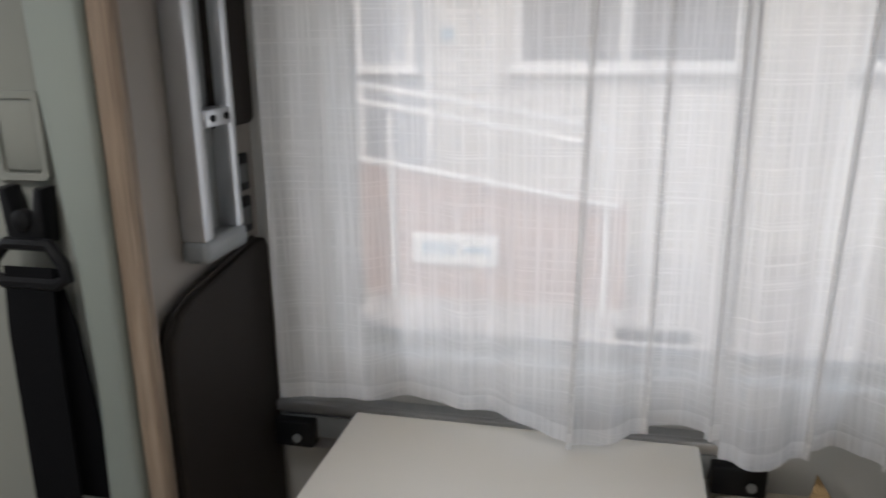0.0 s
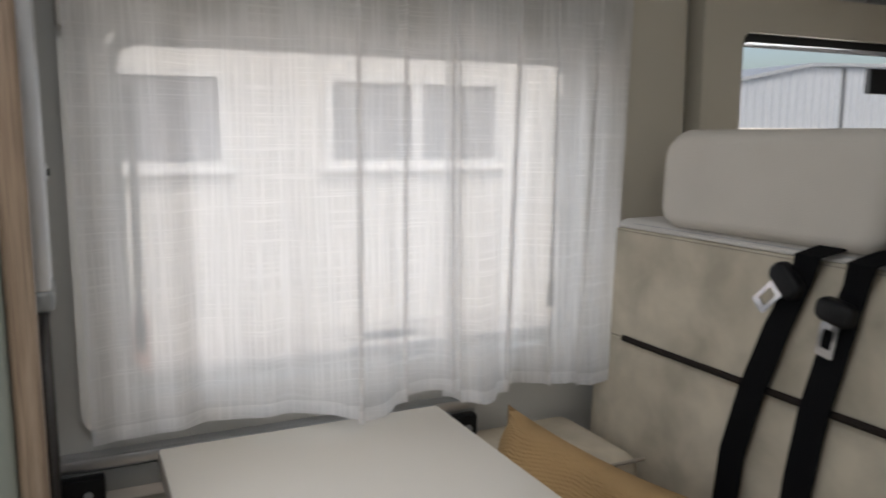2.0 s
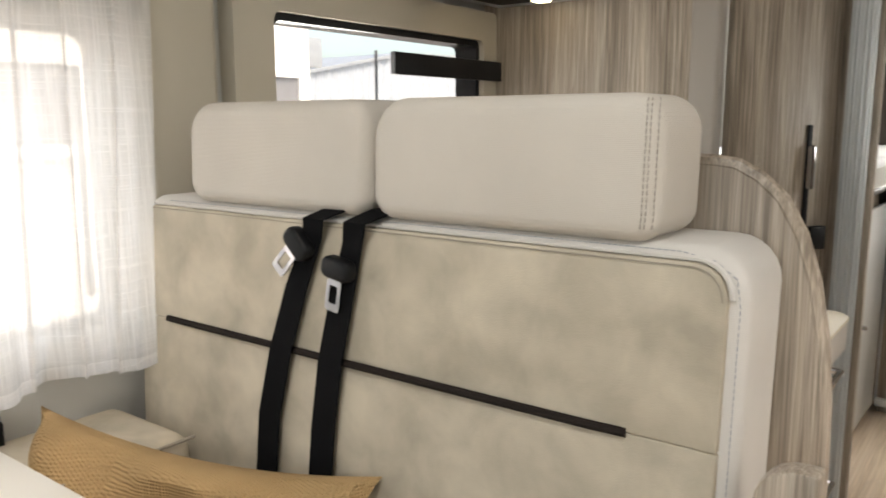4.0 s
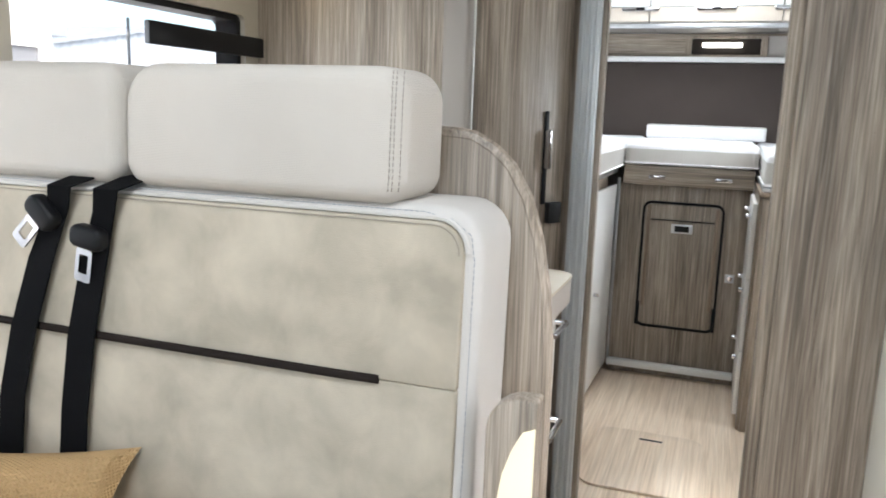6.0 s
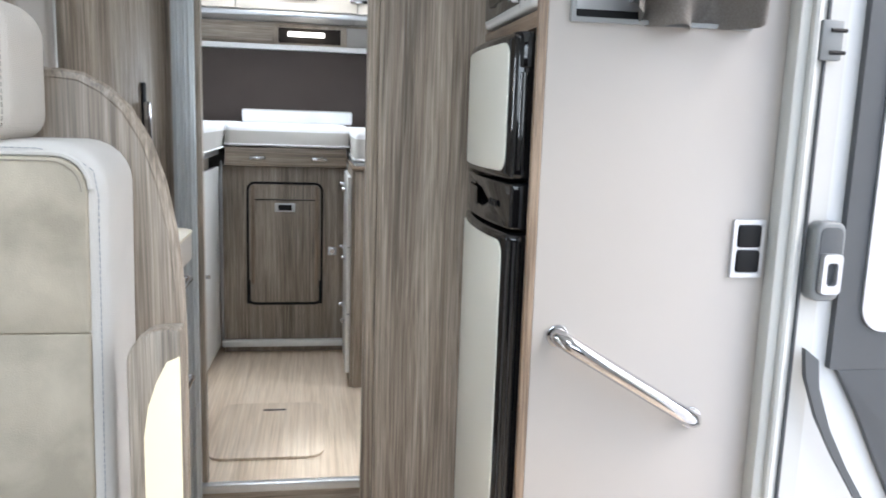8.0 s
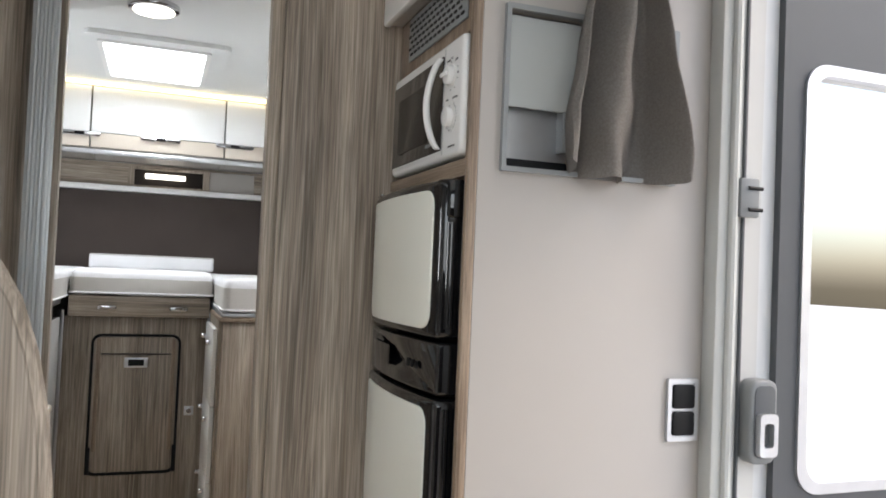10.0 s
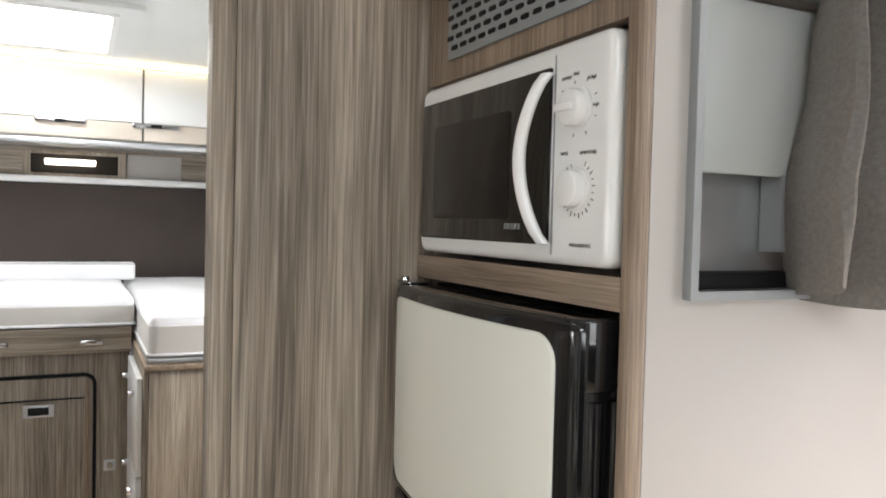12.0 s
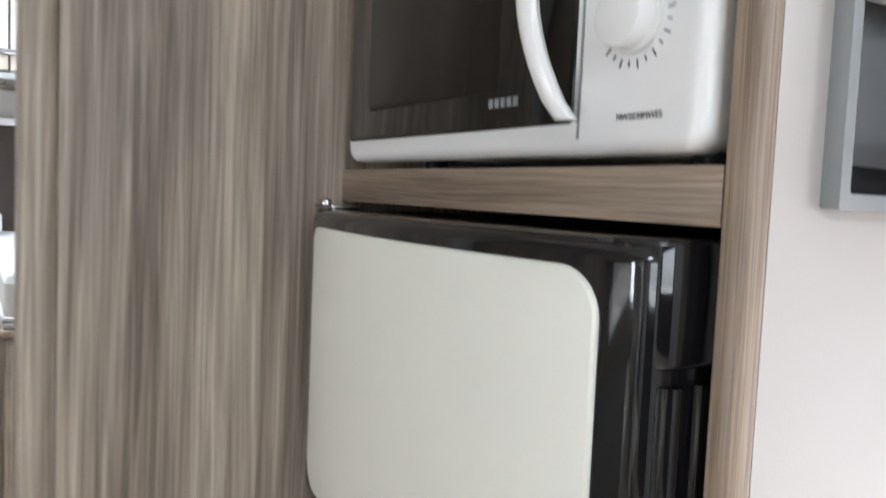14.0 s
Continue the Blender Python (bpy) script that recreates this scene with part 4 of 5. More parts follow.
for z, dial, n in ((1.483, 0.0, 8), (1.412, 0.0, 22)):
    kn = part("knob", disc((0.970, -0.4340, z), "y", 0.0165, 0.013, 28, 0.003), M_WHITE, t, "white control knob")
    part("knob_skirt", disc((0.968, -0.4340, z), "y", 0.0185, 0.0025, 28, 0.0008), M_WHITEP, kn)
    if n == 8:
        part("pointer", box(0.957, 0.9855, -0.4210, -0.4160, z - 0.004, z + 0.004, 0.003), M_WHITE, kn)
    for k in range(n):
        g = math.pi * (0.15 + 1.7 * k / (n - 1)) + (0 if n == 8 else math.pi * 0.5)
        r0, r1 = (0.0235, 0.0265) if n == 8 else (0.0215, 0.0245 if k % 2 else 0.026)
        part("tick", tube([(0.968 + r0 * math.cos(g), -0.4338, z + r0 * math.sin(g)), (0.968 + r1 * math.cos(g), -0.4338, z + r1 * math.sin(g))], 0.0005, 4), M_PRINT, t)
FACE = Matrix.Rotation(math.pi, 4, "Z") @ Matrix.Rotation(math.pi / 2, 4, "X")
for text, x, z, s in (("POWER", 0.989, 1.5115, 0.0045), ("Med", 0.974, 1.5135, 0.0045), ("M.High", 0.951, 1.507, 0.0045), ("M.Low", 0.990, 1.500, 0.0045), ("High", 0.944, 1.483, 0.0045),
                      ("TIMER", 0.990, 1.444, 0.0045), ("DEFROST(kg)", 0.954, 1.443, 0.0042), ("MW2030MWES", 0.962, 1.362, 0.0048)):
    writing("lettering", text, s, M_PRINT, t, Matrix.Translation((x, -0.4336, z)) @ FACE)
for x in (0.96, 1.25):
    for y in (-0.49, -0.70):
        part("foot", disc((x, y, 1.338), "z", 0.010, 0.010, 12), M_BLACK, t)


# fridge with bowed doors
def bow(x):
    u = (x - 1.128) / 0.215
    return 0.020 * (1 - u * u)


def bowed(bm):
    for v in bm.verts:
        v.co.y += bow(v.co.x)
    return bm


def fine_slab(x0, x1, z0, z1, r, y0, y1, bevel):
    """A rounded slab in the door's plane, cut fine enough along x to bow."""
    rs = r if isinstance(r, (list, tuple)) else (r,) * 4
    base = rounded(x0, x1, z0, z1, rs, 7)
    pts = []
    for (a, b), (c, d) in zip(base, base[1:] + base[:1]):
        n = max(1, int(abs(c - a) / 0.025))
        pts += [(a + (c - a) * k / n, b + (d - b) * k / n) for k in range(n)]
    bm = prism(pts, "y", y0, y1, bevel, 3)
    bmesh.ops.triangulate(bm, faces=[f for f in bm.faces if len(f.verts) > 8])
    return bowed(bm)


t = thing("fridge", "black fridge with ivory door panels and bowed front", "fridge", (1.13, -0.6, 0.0))
part("body", box(XP + 0.024, 1.336, -0.80, -0.468, ZL, 1.300, 0.004), M_BLACK, t)
ud = part("freezer_door", fine_slab(XP + 0.026, 1.333, 1.042, 1.3015, 0.012, -0.466, -0.412, 0.010), M_GLOSSB, t, "gloss black freezer door")
part("door_panel", fine_slab(0.952, 1.312, 1.056, 1.286, (0.028, 0.028, 0.012, 0.026), -0.416, -0.409, 0.002), M_FRIDGE, ud, "ivory door panel")
ld = part("fridge_door", fine_slab(XP + 0.026, 1.333, 0.10, 0.945, 0.012, -0.466, -0.412, 0.010), M_GLOSSB, t, "gloss black fridge door")
part("door_panel", fine_slab(0.952, 1.312, 0.12, 0.928, (0.012, 0.012, 0.012, 0.028), -0.416, -0.409, 0.002), M_FRIDGE, ld, "ivory door panel")
cb = part("control_band", fine_slab(XP + 0.028, 1.331, 0.951, 1.036, 0.006, -0.466, -0.416, 0.006), M_GLOSSB, t, "gloss black control band")
part("display", fine_slab(1.14, 1.29, 0.975, 1.012, 0.004, -0.417, -0.4148, 0.0006), M_DARKGL, cb)
for k in range(3):
    part("button", disc((1.00 + 0.022 * k, -0.416 + bow(1.0), 0.993), "y", 0.007, 0.003, 14, 0.001), M_BLACK, cb)
cap = bowed(prism(rounded(XP + 0.022, 0.951, -0.466, -0.414, (0.004, 0.004, 0.004, 0.018), 8), "z", 1.240, 1.3020, 0.003, 3))
part("grip_cap", cap, M_GLOSSB, ud)
for z0, z1 in ((1.06, 1.232), (0.13, 0.93)):
    part("grip", tube([(XP + 0.029, -0.428, z0), (XP + 0.029, -0.428, z1)], 0.009, 10), M_GLOSSB, ud if z0 > 1 else ld)
    part("grip", tube([(XP + 0.027, -0.450, z0), (XP + 0.027, -0.450, z1)], 0.008, 10), M_GLOSSB, ud if z0 > 1 else ld)
part("plinth", box(XP + 0.03, 1.33, -0.462, -0.448, ZL, 0.095, 0.002), M_BLACK, t)
hg = part("hinge", box(1.295, 1.3355, -0.440, -0.413, 1.3018, 1.3050, 0.0008), M_CHROME, t, "chrome top hinge")
part("pin", disc((1.326, -0.421, 1.3020), "z", 0.005, 0.008, 14, 0.002), M_CHROME, hg)

# recess in the tower's side, towel, switches, grab bar
t = thing("tv_recess", "grey-framed recess with a metal plate for a screen", "recess", (0.905, -0.66, 1.32))
part("frame", ring(rounded(-0.830, -0.495, 1.319, 1.594, 0.002, 2), rounded(-0.821, -0.503, 1.327, 1.585, 0.002, 2), "x", XP - 0.010, XP + 0.004), M_GREYAL, t)
part("back", box(0.931, 0.934, -0.825, -0.499, 1.320, 1.59, 0), M_ALU, t)
bp = part("plate", prism(rounded(-0.745, -0.505, 1.428, 1.580, 0.003), "x", 0.907, 0.912, 0.001), M_PLATE, t, "pale grey metal mounting plate")
for k in range(3):
    part("hole", disc((0.9062, -0.665 - 0.004 * k, 1.515 - 0.017 * k), "x", 0.0035, 0.001, 12), M_BLACK, bp)
part("bracket", box(0.905, 0.930, -0.63, -0.612, 1.36, 1.43, 0.001), M_GREYAL, t)
# The shadow along the recess sill is put in as a black strip.
part("sill_shadow_strip", box(0.905, 0.931, -0.82, -0.504, 1.3275, 1.342, 0.001), M_BLACK, t, "black strip for the shadow along the recess bottom")


def towel():
    n, m = 70, 30
    bm = bmesh.new()
    g = []
    for j in range(m + 1):
        v = j / m
        row = []
        for i in range(n + 1):
            u = i / n
            spread = 0.068 + 0.074 * min(1, v * 1.3)
            y = -0.715 + (u - 0.5) * 2 * spread + 0.012 * math.sin(9 * u + 2 * v)
            f = math.sin(u * 17.0 + 0.8 + 1.5 * noise.noise(Vector((u * 2, v * 1.5, 0)))) * (0.030 + 0.014 * v) + 0.014 * noise.noise(Vector((u * 9, v * 4, 2)))
            zb = 1.306 + 0.034 * u * u + (0.030 * (1 - u / 0.22) if u < 0.22 else 0.0) + 0.008 * math.sin(u * 5.2 + 0.6) + 0.010 * noise.noise(Vector((u * 6, 0, 7)))
            row.append(bm.verts.new((0.862 + f, y, 1.72 + (zb - 1.72) * v)))
        g.append(row)
    for j in range(m):
        for i in range(n):
            bm.faces.new((g[j][i], g[j][i + 1], g[j + 1][i + 1], g[j + 1][i]))
    bmesh.ops.solidify(bm, geom=bm.faces[:], thickness=0.005)
    return bm


t = thing("towel", "grey linen towel hanging in folds from a wall hook", "towel", (0.87, -0.715, 1.72))
part("cloth", towel(), M_TOWEL, t)
t = thing("wall_hook", "small chrome hook on the tower side", "hook", (0.89, -0.715, 1.72))
part("base", disc((XP - 0.006, -0.715, 1.735), "x", 0.014, 0.006, 18, 0.002), M_CHROME, t)
part("arm", tube([(XP - 0.006, -0.715, 1.735), (0.865, -0.715, 1.730), (0.850, -0.715, 1.738), (0.846, -0.715, 1.750)], 0.005), M_CHROME, t)
t = thing("wall_switch", "silver-framed double switch with black rockers", "switch", (XP, -0.863, 0.925))
part("frame", ring(rounded(-0.8955, -0.832, 0.872, 0.981, 0.003, 3), rounded(-0.888, -0.840, 0.880, 0.973, 0.003, 3), "x", XP - 0.008, XP - 0.0005), M_ALU, t)
part("base", box(XP - 0.005, XP - 0.0005, -0.889, -0.839, 0.879, 0.974, 0), M_ALU, t)
for z0 in (0.882, 0.929):
    part("rocker", prism(rounded(-0.887, -0.841, z0, z0 + 0.042, 0.006, 4), "x", XP - 0.011, XP - 0.005, 0.002), M_BLACK, t)
t = thing("grab_bar", "bent chrome grab bar mounted aslant", "grab bar", (0.87, -0.64, 0.68))
a, b = Vector((0.87, -0.505, 0.762)), Vector((0.87, -0.780, 0.597))
pts = [Vector((XP, a.y, a.z)), Vector((0.880, a.y, a.z)) + (b - a) * 0.01, Vector((0.867, a.y, a.z)) + (b - a) * 0.06]
pts += [Vector((0.862, 0, 0)) + Vector((0, *(a + (b - a) * k).yz)) for k in (0.15, 0.3, 0.5, 0.7, 0.85)]
pts += [Vector((0.867, b.y, b.z)) - (b - a) * 0.06, Vector((0.880, b.y, b.z)) - (b - a) * 0.01, Vector((XP, b.y, b.z))]
part("bar", tube(pts, 0.016, 16), M_CHROME, t)
for p in (a, b):
    part("rosette", disc((XP - 0.006, p.y, p.z), "x", 0.021, 0.006, 22, 0.002), M_CHROME, t)

# ---- entrance ----
t = thing("door_frame", "pale entrance door frame with rubber seal", "door frame", (0.87, YD, ZL), kind="structure")
part("jamb", box(0.862, 0.899, YD + 0.001, -0.902, ZL, 1.90, 0.006), M_RUBBER, t)
part("seal", tube([(0.858, YD + 0.02, ZL), (0.858, YD + 0.02, 1.87)], 0.008), M_RUBBER, t)
part("jamb", box(0.245, 0.279, YD - 0.05, YD + 0.03, ZL, 1.90, 0.006), M_RUBBER, t)
part("head", box(0.279, 0.845, YD - 0.05, YD + 0.03, 1.862, 1.90, 0.006), M_RUBBER, t)
# Dark strip put in for the dark gap between jamb and leaf.
part("dark_gap_strip", box(0.8615, 0.871, -0.9605, -0.9555, ZL, 1.86, 0.001), M_LEAFG, t, "dark strip drawn for the gap beside the door leaf")
for z in (1.22, 0.30):
    h = part("hinge", box(0.848, 0.8605, YD - 0.030, YD + 0.012, z + 0.05, z + 0.12, 0.004), M_GREYPL, t, "grey hinge plate")
    for dz in (0.064, 0.102):
        part("hinge_pin", tube([(0.847, YD - 0.034, z + dz), (0.847, YD - 0.004, z + dz)], 0.0035), M_BLACK, h)
t = thing("entrance_door", "open entrance door with grey lining and window", "door", (0.88, -1.3, 0.0))
part("leaf", slab_with_holes("x", 0.872, 0.909, -1.60, -0.962, -0.10, 1.84, [(-1.46, -1.100, 0.79, 1.55)]), M_LEAF, t, smooth=False)
part("lining", ring(rounded(-1.58, -1.034, 0.70, 1.80, (0.005, 0.005, 0.10, 0.10), 8), rounded(-1.47, -1.090, 0.78, 1.56, 0.05, 8), "x", 0.856, 0.8715), M_LEAFG, t, "dark grey door lining")
part("lower_lining", prism([(-1.58, 0.6995), (-1.050, 0.6995), (-1.075, 0.66), (-1.108, 0.605), (-1.16, 0.505), (-1.213, 0.41), (-1.29, 0.30), (-1.40, 0.22), (-1.58, 0.20)], "x", 0.856, 0.8715, 0.003), M_LEAFG, t, "dark grey lower door lining")
part("window_rim", ring(rounded(-1.47, -1.083, 0.775, 1.565, 0.05, 8), rounded(-1.455, -1.103, 0.795, 1.545, 0.04, 8), "x", 0.850, 0.872), M_ALU, t)
ob = part("pane", prism(rounded(-1.46, -1.10, 0.79, 1.55, 0.04), "x", 0.884, 0.888), M_GLASS, t)
ob.visible_shadow = False
hs = part("handle_shell", prism(rounded(-1.022, -0.962, 0.838, 0.986, 0.02), "x", 0.836, 0.8715, 0.006, 3), M_GREYPL, t)
part("handle_cup", prism(rounded(-1.015, -0.970, 0.85, 0.976, 0.014), "x", 0.8345, 0.8362, 0.0006), M_LEAFG, hs)
part("lever", ring(rounded(-1.012, -0.973, 0.854, 0.928, 0.008, 4), rounded(-1.003, -0.982, 0.870, 0.912, 0.006, 4), "x", 0.823, 0.8344), M_ALU, hs)
part("pocket_strap", ribbon([(0.848, -0.984, 0.735), (0.846, -0.990, 0.68), (0.844, -1.020, 0.60), (0.844, -1.062, 0.525), (0.846, -1.125, 0.43), (0.848, -1.22, 0.32)], 0.038, (0, 0.8, 0.6), 0.006), M_LEAFG, t)
part("pocket", prism(rounded(-1.56, -1.00, 0.0, 0.195, 0.05), "x", 0.850, 0.8715, 0.006), M_LEAF, t)

# ---- bedroom ----
t = thing("bed_cabinet", "wood-grain cabinet front between the beds", "cabinet", (3.36, 0.08, 0.0))
part("body", box(3.34, 3.60, -0.205, 0.37, 0.0, 0.905, 0.003), M_WOOD, t)
ft = part("table_flap", prism(rounded(-0.088, 0.248, 0.250, 0.822, 0.03), "x", 3.328, 3.3395, 0.003), M_WOOD, t, "fold-down wood flap")
part("dark_groove", ring(rounded(-0.100, 0.260, 0.236, 0.834, 0.04, 6), rounded(-0.089, 0.249, 0.249, 0.823, 0.03, 6), "x", 3.332, 3.3395), M_BLACK, t)
part("flap_head", box(3.320, 3.3275, -0.060, 0.220, 0.748, 0.752, 0), M_BLACK, ft)
for y in (-0.078, 0.222):
    part("flap_side", box(3.3215, 3.3275, y, y + 0.016, 0.34, 0.815, 0.003), M_OAKZ, ft)
for y0, y1 in ((-0.100, -0.082), (0.242, 0.260)):
    part("flap_bracket", box(3.3195, 3.3275, y0, y1, 0.245, 0.36, 0.004), M_BLACK, ft, "black corner bracket")
lt = part("latch", box(3.320, 3.3278, 0.032, 0.127, 0.692, 0.735, 0.003), M_ALU, ft, "silver push latch")
part("latch_button", box(3.317, 3.3202, 0.048, 0.111, 0.700, 0.727, 0.003), M_BLACK, lt)
ke = part("key_plate", box(3.332, 3.3395, -0.165, -0.125, 0.483, 0.522, 0.002), M_ALU, t)
part("key_cylinder", disc((3.327, -0.145, 0.503), "x", 0.011, 0.006, 16), M_CHROME, ke)
part("foot_strip", box(3.30, 3.34, -0.215, 0.375, 0.034, 0.064, 0.004), M_WHITEP, t, "pale metal foot strip")
for y in (-0.212, 0.376):
    part("side_strip", box(3.335, 3.352, y - 0.005, y + 0.006, 0.045, 0.93, 0.001), M_ALU, t)
t = thing("pull_out_extension", "wood-grain pull-out bed extension with two bright pulls", "bed extension", (3.29, 0.075, 0.95))
part("front", box(3.283, 3.30, -0.208, 0.352, 0.910, 0.998, 0.003), M_WOODY, t)
part("slide", box(3.30, 3.60, -0.20, 0.34, 0.915, 0.995, 0), M_WOODY, t)
for y in (-0.08, 0.203):
    part("pull", prism(rounded(y - 0.038, y + 0.038, 0.938, 0.958, 0.009, 5), "x", 3.268, 3.2825, 0.004), M_CHROME, t)


def mattress(name, label, x0, x1, y0, y1, z0, z1, r=0.03):
    t = thing(name, label, "mattress", ((x0 + x1) / 2, (y0 + y1) / 2, z0), "bedroom mattresses")
    bm = box(x0, x1, y0, y1, z0, z1, r, 4)
    bmesh.ops.subdivide_edges(bm, edges=[e for e in bm.edges if e.calc_length() > 0.12], cuts=9, use_grid_fill=True)
    for v in bm.verts:
        v.co += Vector((0, 0, 1)) * 0.005 * noise.noise(v.co * 7) + Vector((1, 1, 0)) * 0.004 * noise.noise(v.co * 9 + Vector((3, 1, 4)))
    part("core", bm, M_MATT, t)
    part("side_band", ring(rounded(x0 - 0.003, x1 + 0.003, y0 - 0.003, y1 + 0.003, r, 5), rounded(x0 + 0.003, x1 - 0.003, y0 + 0.003, y1 - 0.003, r, 5), "z", z0 + 0.012, z1 - 0.036), M_MATT2, t)
    for z in (z0 + 0.010,):
        pts = [(u, v, z) for u, v in rounded(x0 - 0.005, x1 + 0.005, y0 - 0.005, y1 + 0.005, r, 5)]
        part("piping", tube(pts + pts[:1], 0.0045, 6), M_MATT, t)
    return t


mattress("mattress", "quilted white mattress insert between the beds", 3.262, 4.31, -0.215, 0.348, 1.0, 1.108)
mattress("mattress", "white single mattress on the window side", 2.05, 4.31, 0.362, 1.20, 0.985, 1.105)
mattress("mattress", "white single mattress on the door side", 2.79, 4.31, -0.94, -0.228, 0.965, 1.095)
t = thing("bolster", "white upholstered bolster standing at the head end", "bolster", (4.05, 0.04, 1.108))
part("cover", box(4.00, 4.09, -0.263, 0.338, 1.104, 1.178, 0.012, 3), M_MATT, t)
part("piping", tube([(4.00, -0.26, 1.174), (4.00, 0.335, 1.174)], 0.003), M_MATT2, t)
t = thing("storage_cabinet", "storage cabinet with wood end and slatted edge on the door side", "cabinet", (3.3, -0.6, 0.0))
part("end_panel", box(2.785, 2.80, YD + 0.002, -0.226, 0.0, 0.930, 0.002), M_WOOD, t)
part("top_edge", box(2.770, 4.31, YD + 0.002, -0.212, 0.931, 0.948, 0.004), M_OAKX, t, "warm wood top edge")
part("tray", box(2.80, 4.31, YD + 0.004, -0.222, 0.949, 0.964, 0.003), M_ALU, t)
part("carcass", box(2.801, 3.30, -0.60, -0.214, 0.0, 0.930, 0), M_WOOD, t)
for z0, z1 in ((0.605, 0.900), (0.315, 0.600), (0.05, 0.310)):
    d = part("drawer_front", box(2.835, 3.27, -0.213, -0.196, z0, z1, 0.003), M_WHITE, t, "white drawer front")
    for x in (2.90, 3.20):
        part("knob", disc((x, -0.196, (z0 + z1) / 2 + 0.09), "y", 0.010, 0.022, 14, 0.003), M_CHROME, d)
t = thing("wardrobe", "low wardrobe with a white door under the window-side bed", "wardrobe", (3.0, 0.6, 0.0))
part("body", box(2.77, 3.335, 0.43, 1.20, 0.0, 0.955, 0.002), M_WOOD, t)
dr = part("door", box(0, 0.50, -0.009, 0.009, 0.05, 0.905, 0.003), M_WHITE, t, "white door standing slightly ajar")
dr.data.transform(Matrix.Translation((2.78, 0.400, 0)) @ Matrix.Rotation(radians(-1.5), 4, "Z"))
part("knob", tube([(2.86, 0.398, 0.47), (2.86, 0.368, 0.47)], 0.009), M_CHROME, dr)
part("edge_rail", box(2.40, 3.335, 0.385, 0.43, 0.957, 0.983, 0.004), M_ALU, t, "metal edge rail")
t = thing("headboard", "wide dark brown padded headboard on the rear wall", "headboard", (4.34, 0.1, 1.05))
part("pad", box(4.318, 4.361, YD + 0.004, YW - 0.004, 1.0, 1.520, 0.008, 3), M_BOARD, t)
part("ledge", box(4.262, 4.361, YD + 0.004, YW - 0.004, 1.521, 1.551, 0.005), M_WHITE, t, "white ledge")
# Wood strip, glowing box and plate stand in for a mirror strip's reflections.
solo("mirror_strip_panel", box(4.346, 4.361, YD + 0.004, YW - 0.004, 1.551, 1.682, 0), M_WOODY, "wood-grain strip in place of a mirror above the headboard", "panel", "structure")
t = thing("mirror_image_lamp", "dark-framed box standing in for a lamp's reflection in the mirror strip", "lamp", (4.34, -0.02, 1.55))
part("frame", ring(rounded(-0.236, 0.191, 1.553, 1.667, 0.003, 2), rounded(-0.203, 0.158, 1.566, 1.653, 0.003, 2), "x", 4.323, 4.3455), M_WOOD, t)
part("back", box(4.336, 4.3455, -0.21, 0.163, 1.562, 1.657, 0), M_BROWN, t)
lp = part("lamp", box(4.312, 4.335, -0.109, 0.102, 1.604, 1.631, 0.006), M_LAMPW, t, "glowing bar for the reflected lamp")
t = thing("mirror_image_plate", "cream plate standing in for a pale reflection above the headboard", "plate", (4.34, -0.36, 1.55))
part("plate", box(4.336, 4.3455, -0.486, -0.240, 1.553, 1.667, 0.002), M_PANEL, t)

for y0, y1, hy in ((0.357, 1.0, 0.402), (-0.278, 0.354, 0.03), (-0.908, -0.281, -0.331)):
    t = thing("overhead_locker", "glossy white overhead locker with cream lower strip", "locker", (4.0, (y0 + y1) / 2, 1.69), "rear lockers")
    part("body", box(3.918, 4.360, y0, y1, 1.687, 1.999, 0.002), M_PANEL, t)
    dr = part("door", box(3.894, 3.917, y0 + 0.002, y1 - 0.002, 1.770, 1.996, 0.004), M_WHITE, t)
    part("lower_strip", box(3.892, 3.917, y0 + 0.002, y1 - 0.002, 1.696, 1.767, 0.003), M_CREAMF, t, "cream lower strip")
    bar = part("handle", prism(rounded(hy - 0.094, hy + 0.094, 1.746, 1.768, 0.008, 5), "x", 3.872, 3.8915, 0.004), M_CHROME, t)
    part("push_button", box(3.8695, 3.8725, hy - 0.022, hy + 0.022, 1.750, 1.764, 0.002), M_BLACK, bar)
t = thing("locker_rail", "pale light rail under the rear lockers", "rail", (3.9, 0.05, 1.67))
part("rail", box(3.896, 3.929, -0.908, 1.0, 1.664, 1.6865, 0.004), M_ALU, t)
t = thing("light_strip", "warm glowing strip along the locker tops", "light strip", (3.9, 0.05, 2.0))
part("strip", box(3.876, 3.890, YD + 0.004, YW - 0.004, 1.998, 2.0165, 0), M_LED, t)
part("profile", box(3.8905, 3.96, YD + 0.004, YW - 0.004, 2.0, 2.018, 0.002), M_OAKX, t)

# floor hatch
t = thing("floor_hatch", "rounded floor hatch with a dark finger slot", "hatch", (2.35, 0.1, 0.0))
part("lid", prism(rounded(2.09, 2.60, -0.10, 0.292, 0.06), "z", 0.0005, 0.010, 0.002), M_FLOOR, t)
part("finger_slot", prism(rounded(2.515, 2.530, 0.045, 0.130, 0.005), "z", 0.0098, 0.0108), M_BLACK, t)

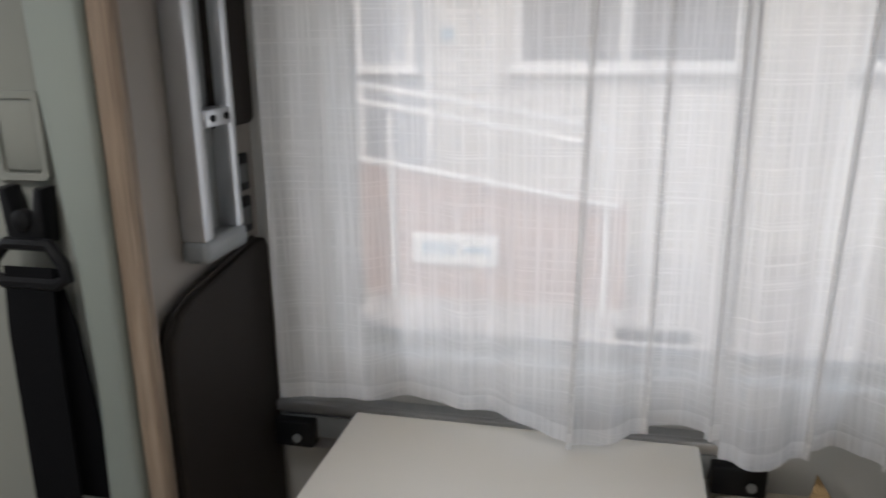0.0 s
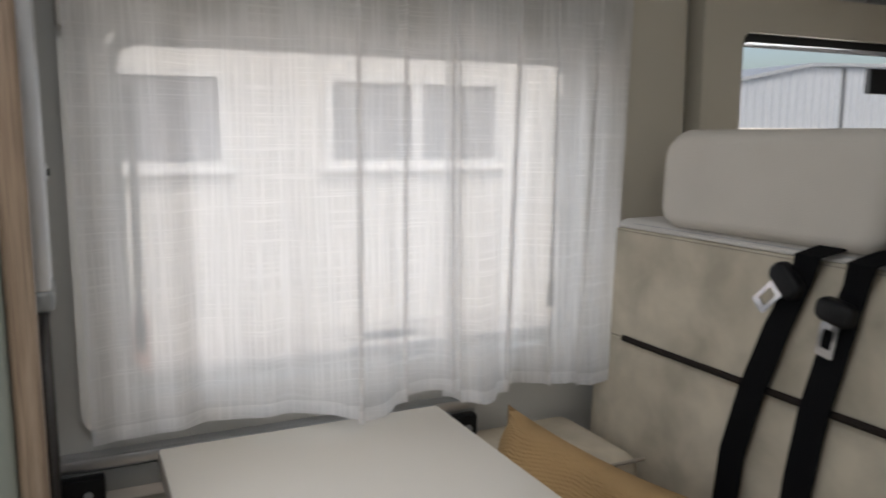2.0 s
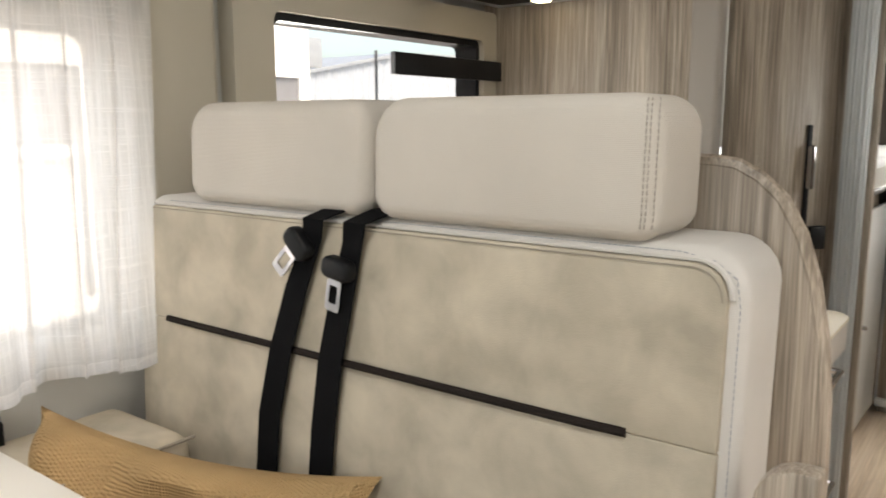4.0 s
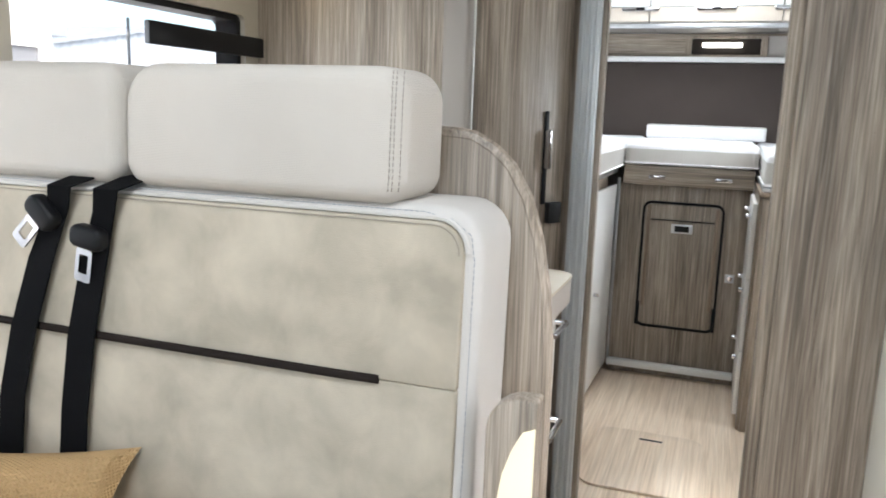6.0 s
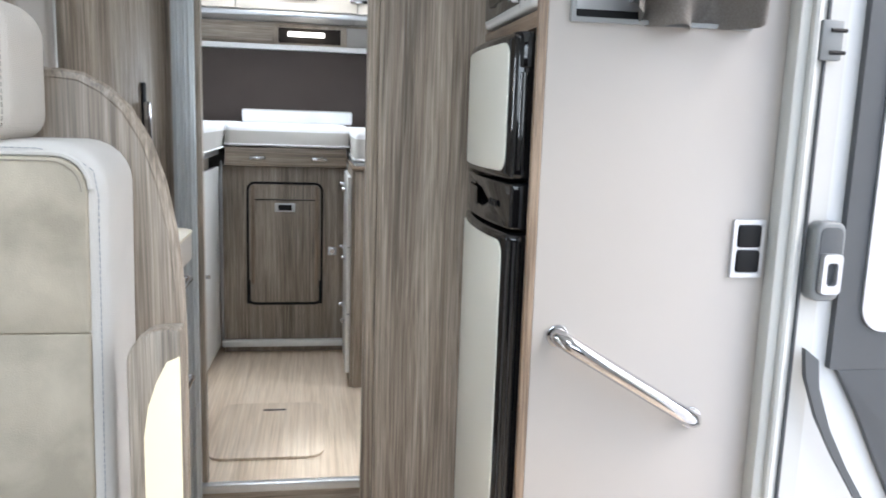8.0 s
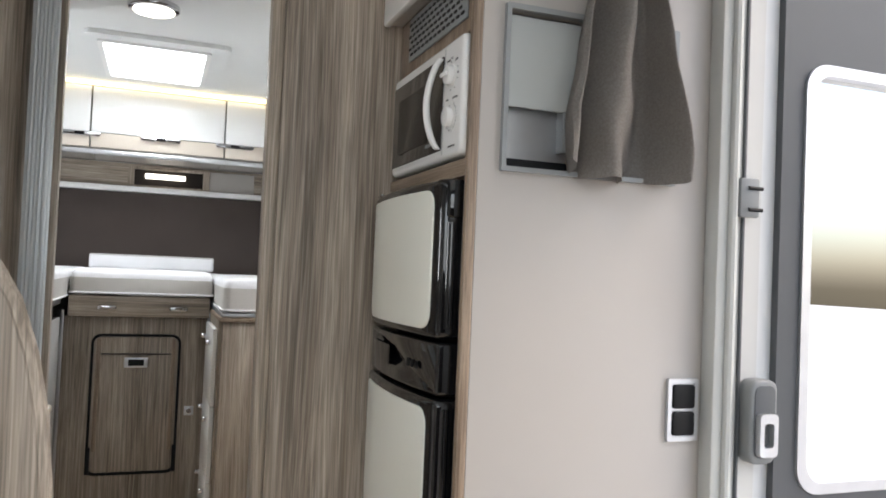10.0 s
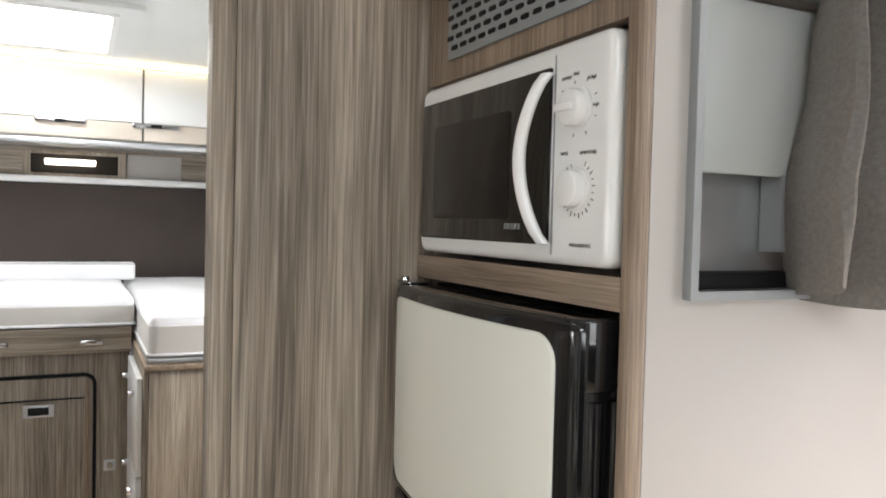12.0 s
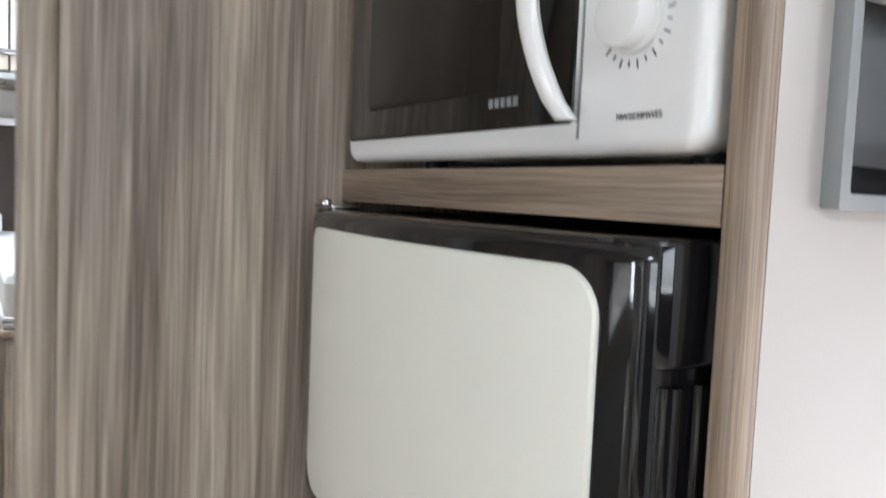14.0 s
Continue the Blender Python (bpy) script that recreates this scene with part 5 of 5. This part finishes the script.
# ---- outside ----
GZ = -0.85
solo("ground", box(-80, 80, -80, 80, GZ - 0.1, GZ, 0), M_ASPHALT, "grey asphalt yard", "ground", "structure")
t = thing("office_building", "pale rendered building with white paired windows", "building", (2.5, 8.2, GZ))
part("wall", box(-7, 7.4, 8.03, 10.2, GZ, 3.3, 0.02), M_FACADE, t)
part("roof", box(-7.3, 7.55, 7.75, 10.4, 3.3, 3.55, 0.03), M_ROOFT, t)
for x0 in (-4.19, -1.09, 2.01, 5.11):
    w = part("window", ring(rounded(x0, x0 + 2.12, 0.91, 1.89, 0.01, 2), rounded(x0 + 0.09, x0 + 2.03, 0.99, 1.81, 0.01, 2), "y", 7.96, 8.028), M_PVC, t, "white paired window")
    part("mullion", box(x0 + 1.0, x0 + 1.12, 7.965, 8.028, 0.99, 1.81, 0.005), M_PVC, w)
    for k in (0, 1):
        part("pane", box(x0 + 0.09 + 1.03 * k, x0 + 1.00 + 1.03 * k, 8.0, 8.027, 0.99, 1.81, 0), M_SHUT, w)
    part("sill", box(x0 - 0.06, x0 + 2.18, 7.92, 8.028, 0.865, 0.909, 0.005), M_PVC, w)
d = part("door", box(-2.62, -1.98, 7.99, 8.028, -0.30, 1.75, 0.01), M_SHEET, t, "grey panelled door")
part("door_frame", ring(rounded(-2.70, -1.90, -0.34, 1.83, 0.005, 2), rounded(-2.62, -1.98, -0.30, 1.75, 0.005, 2), "y", 7.97, 8.028), M_PVC, d)
n = part("notice", box(-1.84, -1.66, 8.012, 8.028, 1.12, 1.36, 0.004), M_WHITEP, t, "small white notice with a blue disc")
part("notice_disc", disc((-1.75, 8.006, 1.25), "y", 0.06, 0.005, 20), M_BLUE, n)
t = thing("entrance_ramp", "red brick ramp wall with pale handrails and a small sign", "ramp", (-1.8, 6.4, GZ))
part("ramp_wall", prism([(-6.0, GZ), (0.06, GZ), (0.06, -0.12), (-1.8, 0.16), (-6.0, 0.80)], "y", 6.2, 6.8, 0.01), M_RED, t)
for z0, z1 in ((0.853, 0.547), (0.72, 0.415), (0.268, -0.014)):
    part("handrail", tube([(-6.0, 6.15, z0 + 0.56), (-1.78, 6.15, z0), (0.0, 6.15, z1)], 0.026), M_PVC, t, "pale handrail")
for k in range(4):
    x = -5.2 + 1.7 * k
    part("post", tube([(x, 6.15, GZ), (x, 6.15, 0.55 - 0.13 * (x + 1.0))], 0.025), M_PVC, t)
sg = part("sign", box(-1.64, -0.935, 6.165, 6.198, -0.55, -0.29, 0.004), M_WHITEP, t, "white sign with faint blue marks")
for k in range(4):
    part("sign_mark", box(-1.55 + 0.075 * k, -1.51 + 0.075 * k, 6.161, 6.1645, -0.46, -0.36, 0), M_BLUE, sg)
part("sign_mark", box(-1.22, -0.99, 6.161, 6.1645, -0.435, -0.395, 0), M_BLUE, sg)
t = thing("warehouse", "grey corrugated sheet-metal hall with low-pitched roof", "building", (20, 20, GZ))


def hall_top(x):
    return 2.45 + (x - 14.5) * 0.182 if x < 18.9 else 3.25 + (x - 18.9) * 0.03


part("wall", prism([(14.5, GZ), (34, GZ), (34, hall_top(34) - 0.03), (18.9, 3.22), (14.5, 2.42)], "y", 16.08, 24), M_SHEET, t)
bm = bmesh.new()
prev = None
for k in range(241):
    x = 14.5 + 19.5 * k / 240
    y = 16.0 + (0.045 if k % 4 in (1, 2) else 0.0)
    pair = (bm.verts.new((x, y, 1.5)), bm.verts.new((x, y, hall_top(x))))
    if prev:
        bm.faces.new((prev[0], pair[0], pair[1], prev[1]))
    prev = pair
part("sheet_wall", bm, M_SHEET, t, smooth=False)
part("roof_edge", prism([(14.4, 2.43), (18.9, 3.25), (34, 3.71), (34, 3.81), (18.9, 3.35), (14.4, 2.53)], "y", 15.9, 24.1), M_ROOFT, t)
part("base_wall", box(14.5, 34, 15.9, 15.99, GZ, 1.5, 0), M_FACADE, t)
t = thing("gate_house", "pale corner building with grey cornice and wall lamp", "building", (9.0, 12.0, GZ))
part("wall", box(7.2, 10.25, 11.0, 15, GZ, 2.24, 0.02), M_FACADE, t)
part("cornice", box(7.1, 10.43, 10.85, 15.1, 2.24, 2.78, 0.02), M_ROOFT, t)
lm = part("lamp_arm", tube([(9.85, 11.0, 2.16), (9.85, 10.75, 2.16), (9.85, 10.75, 2.45)], 0.02), M_PVC, t)
bm = bmesh.new()
bmesh.ops.create_icosphere(bm, subdivisions=2, radius=0.1, matrix=Matrix.Translation((9.85, 10.75, 2.06)))
part("lamp_globe", bm, M_PVC, lm)
t = thing("shed", "pale low shed with a dark ribbed roof edge", "shed", (14, 13.5, GZ))
part("wall", box(11.6, 28, 12.8, 15, GZ, 1.28, 0), M_FACADE, t)
part("roof", box(11.4, 28.2, 12.6, 15.2, 1.28, 1.34, 0.01), M_ROOFT, t)
rib_bm = box(-0.03, 0.03, 12.57, 12.60, 1.28, 1.385, 0)
rib_mesh = mesh_of("rib", rib_bm, M_LEAFG)
for k in range(90):
    rb = new("rib", rib_mesh)
    rb.parent, rb.matrix_parent_inverse = t, t.matrix_basis.inverted()
    rb.location = (11.5 + 0.13 * k, 0, 0)
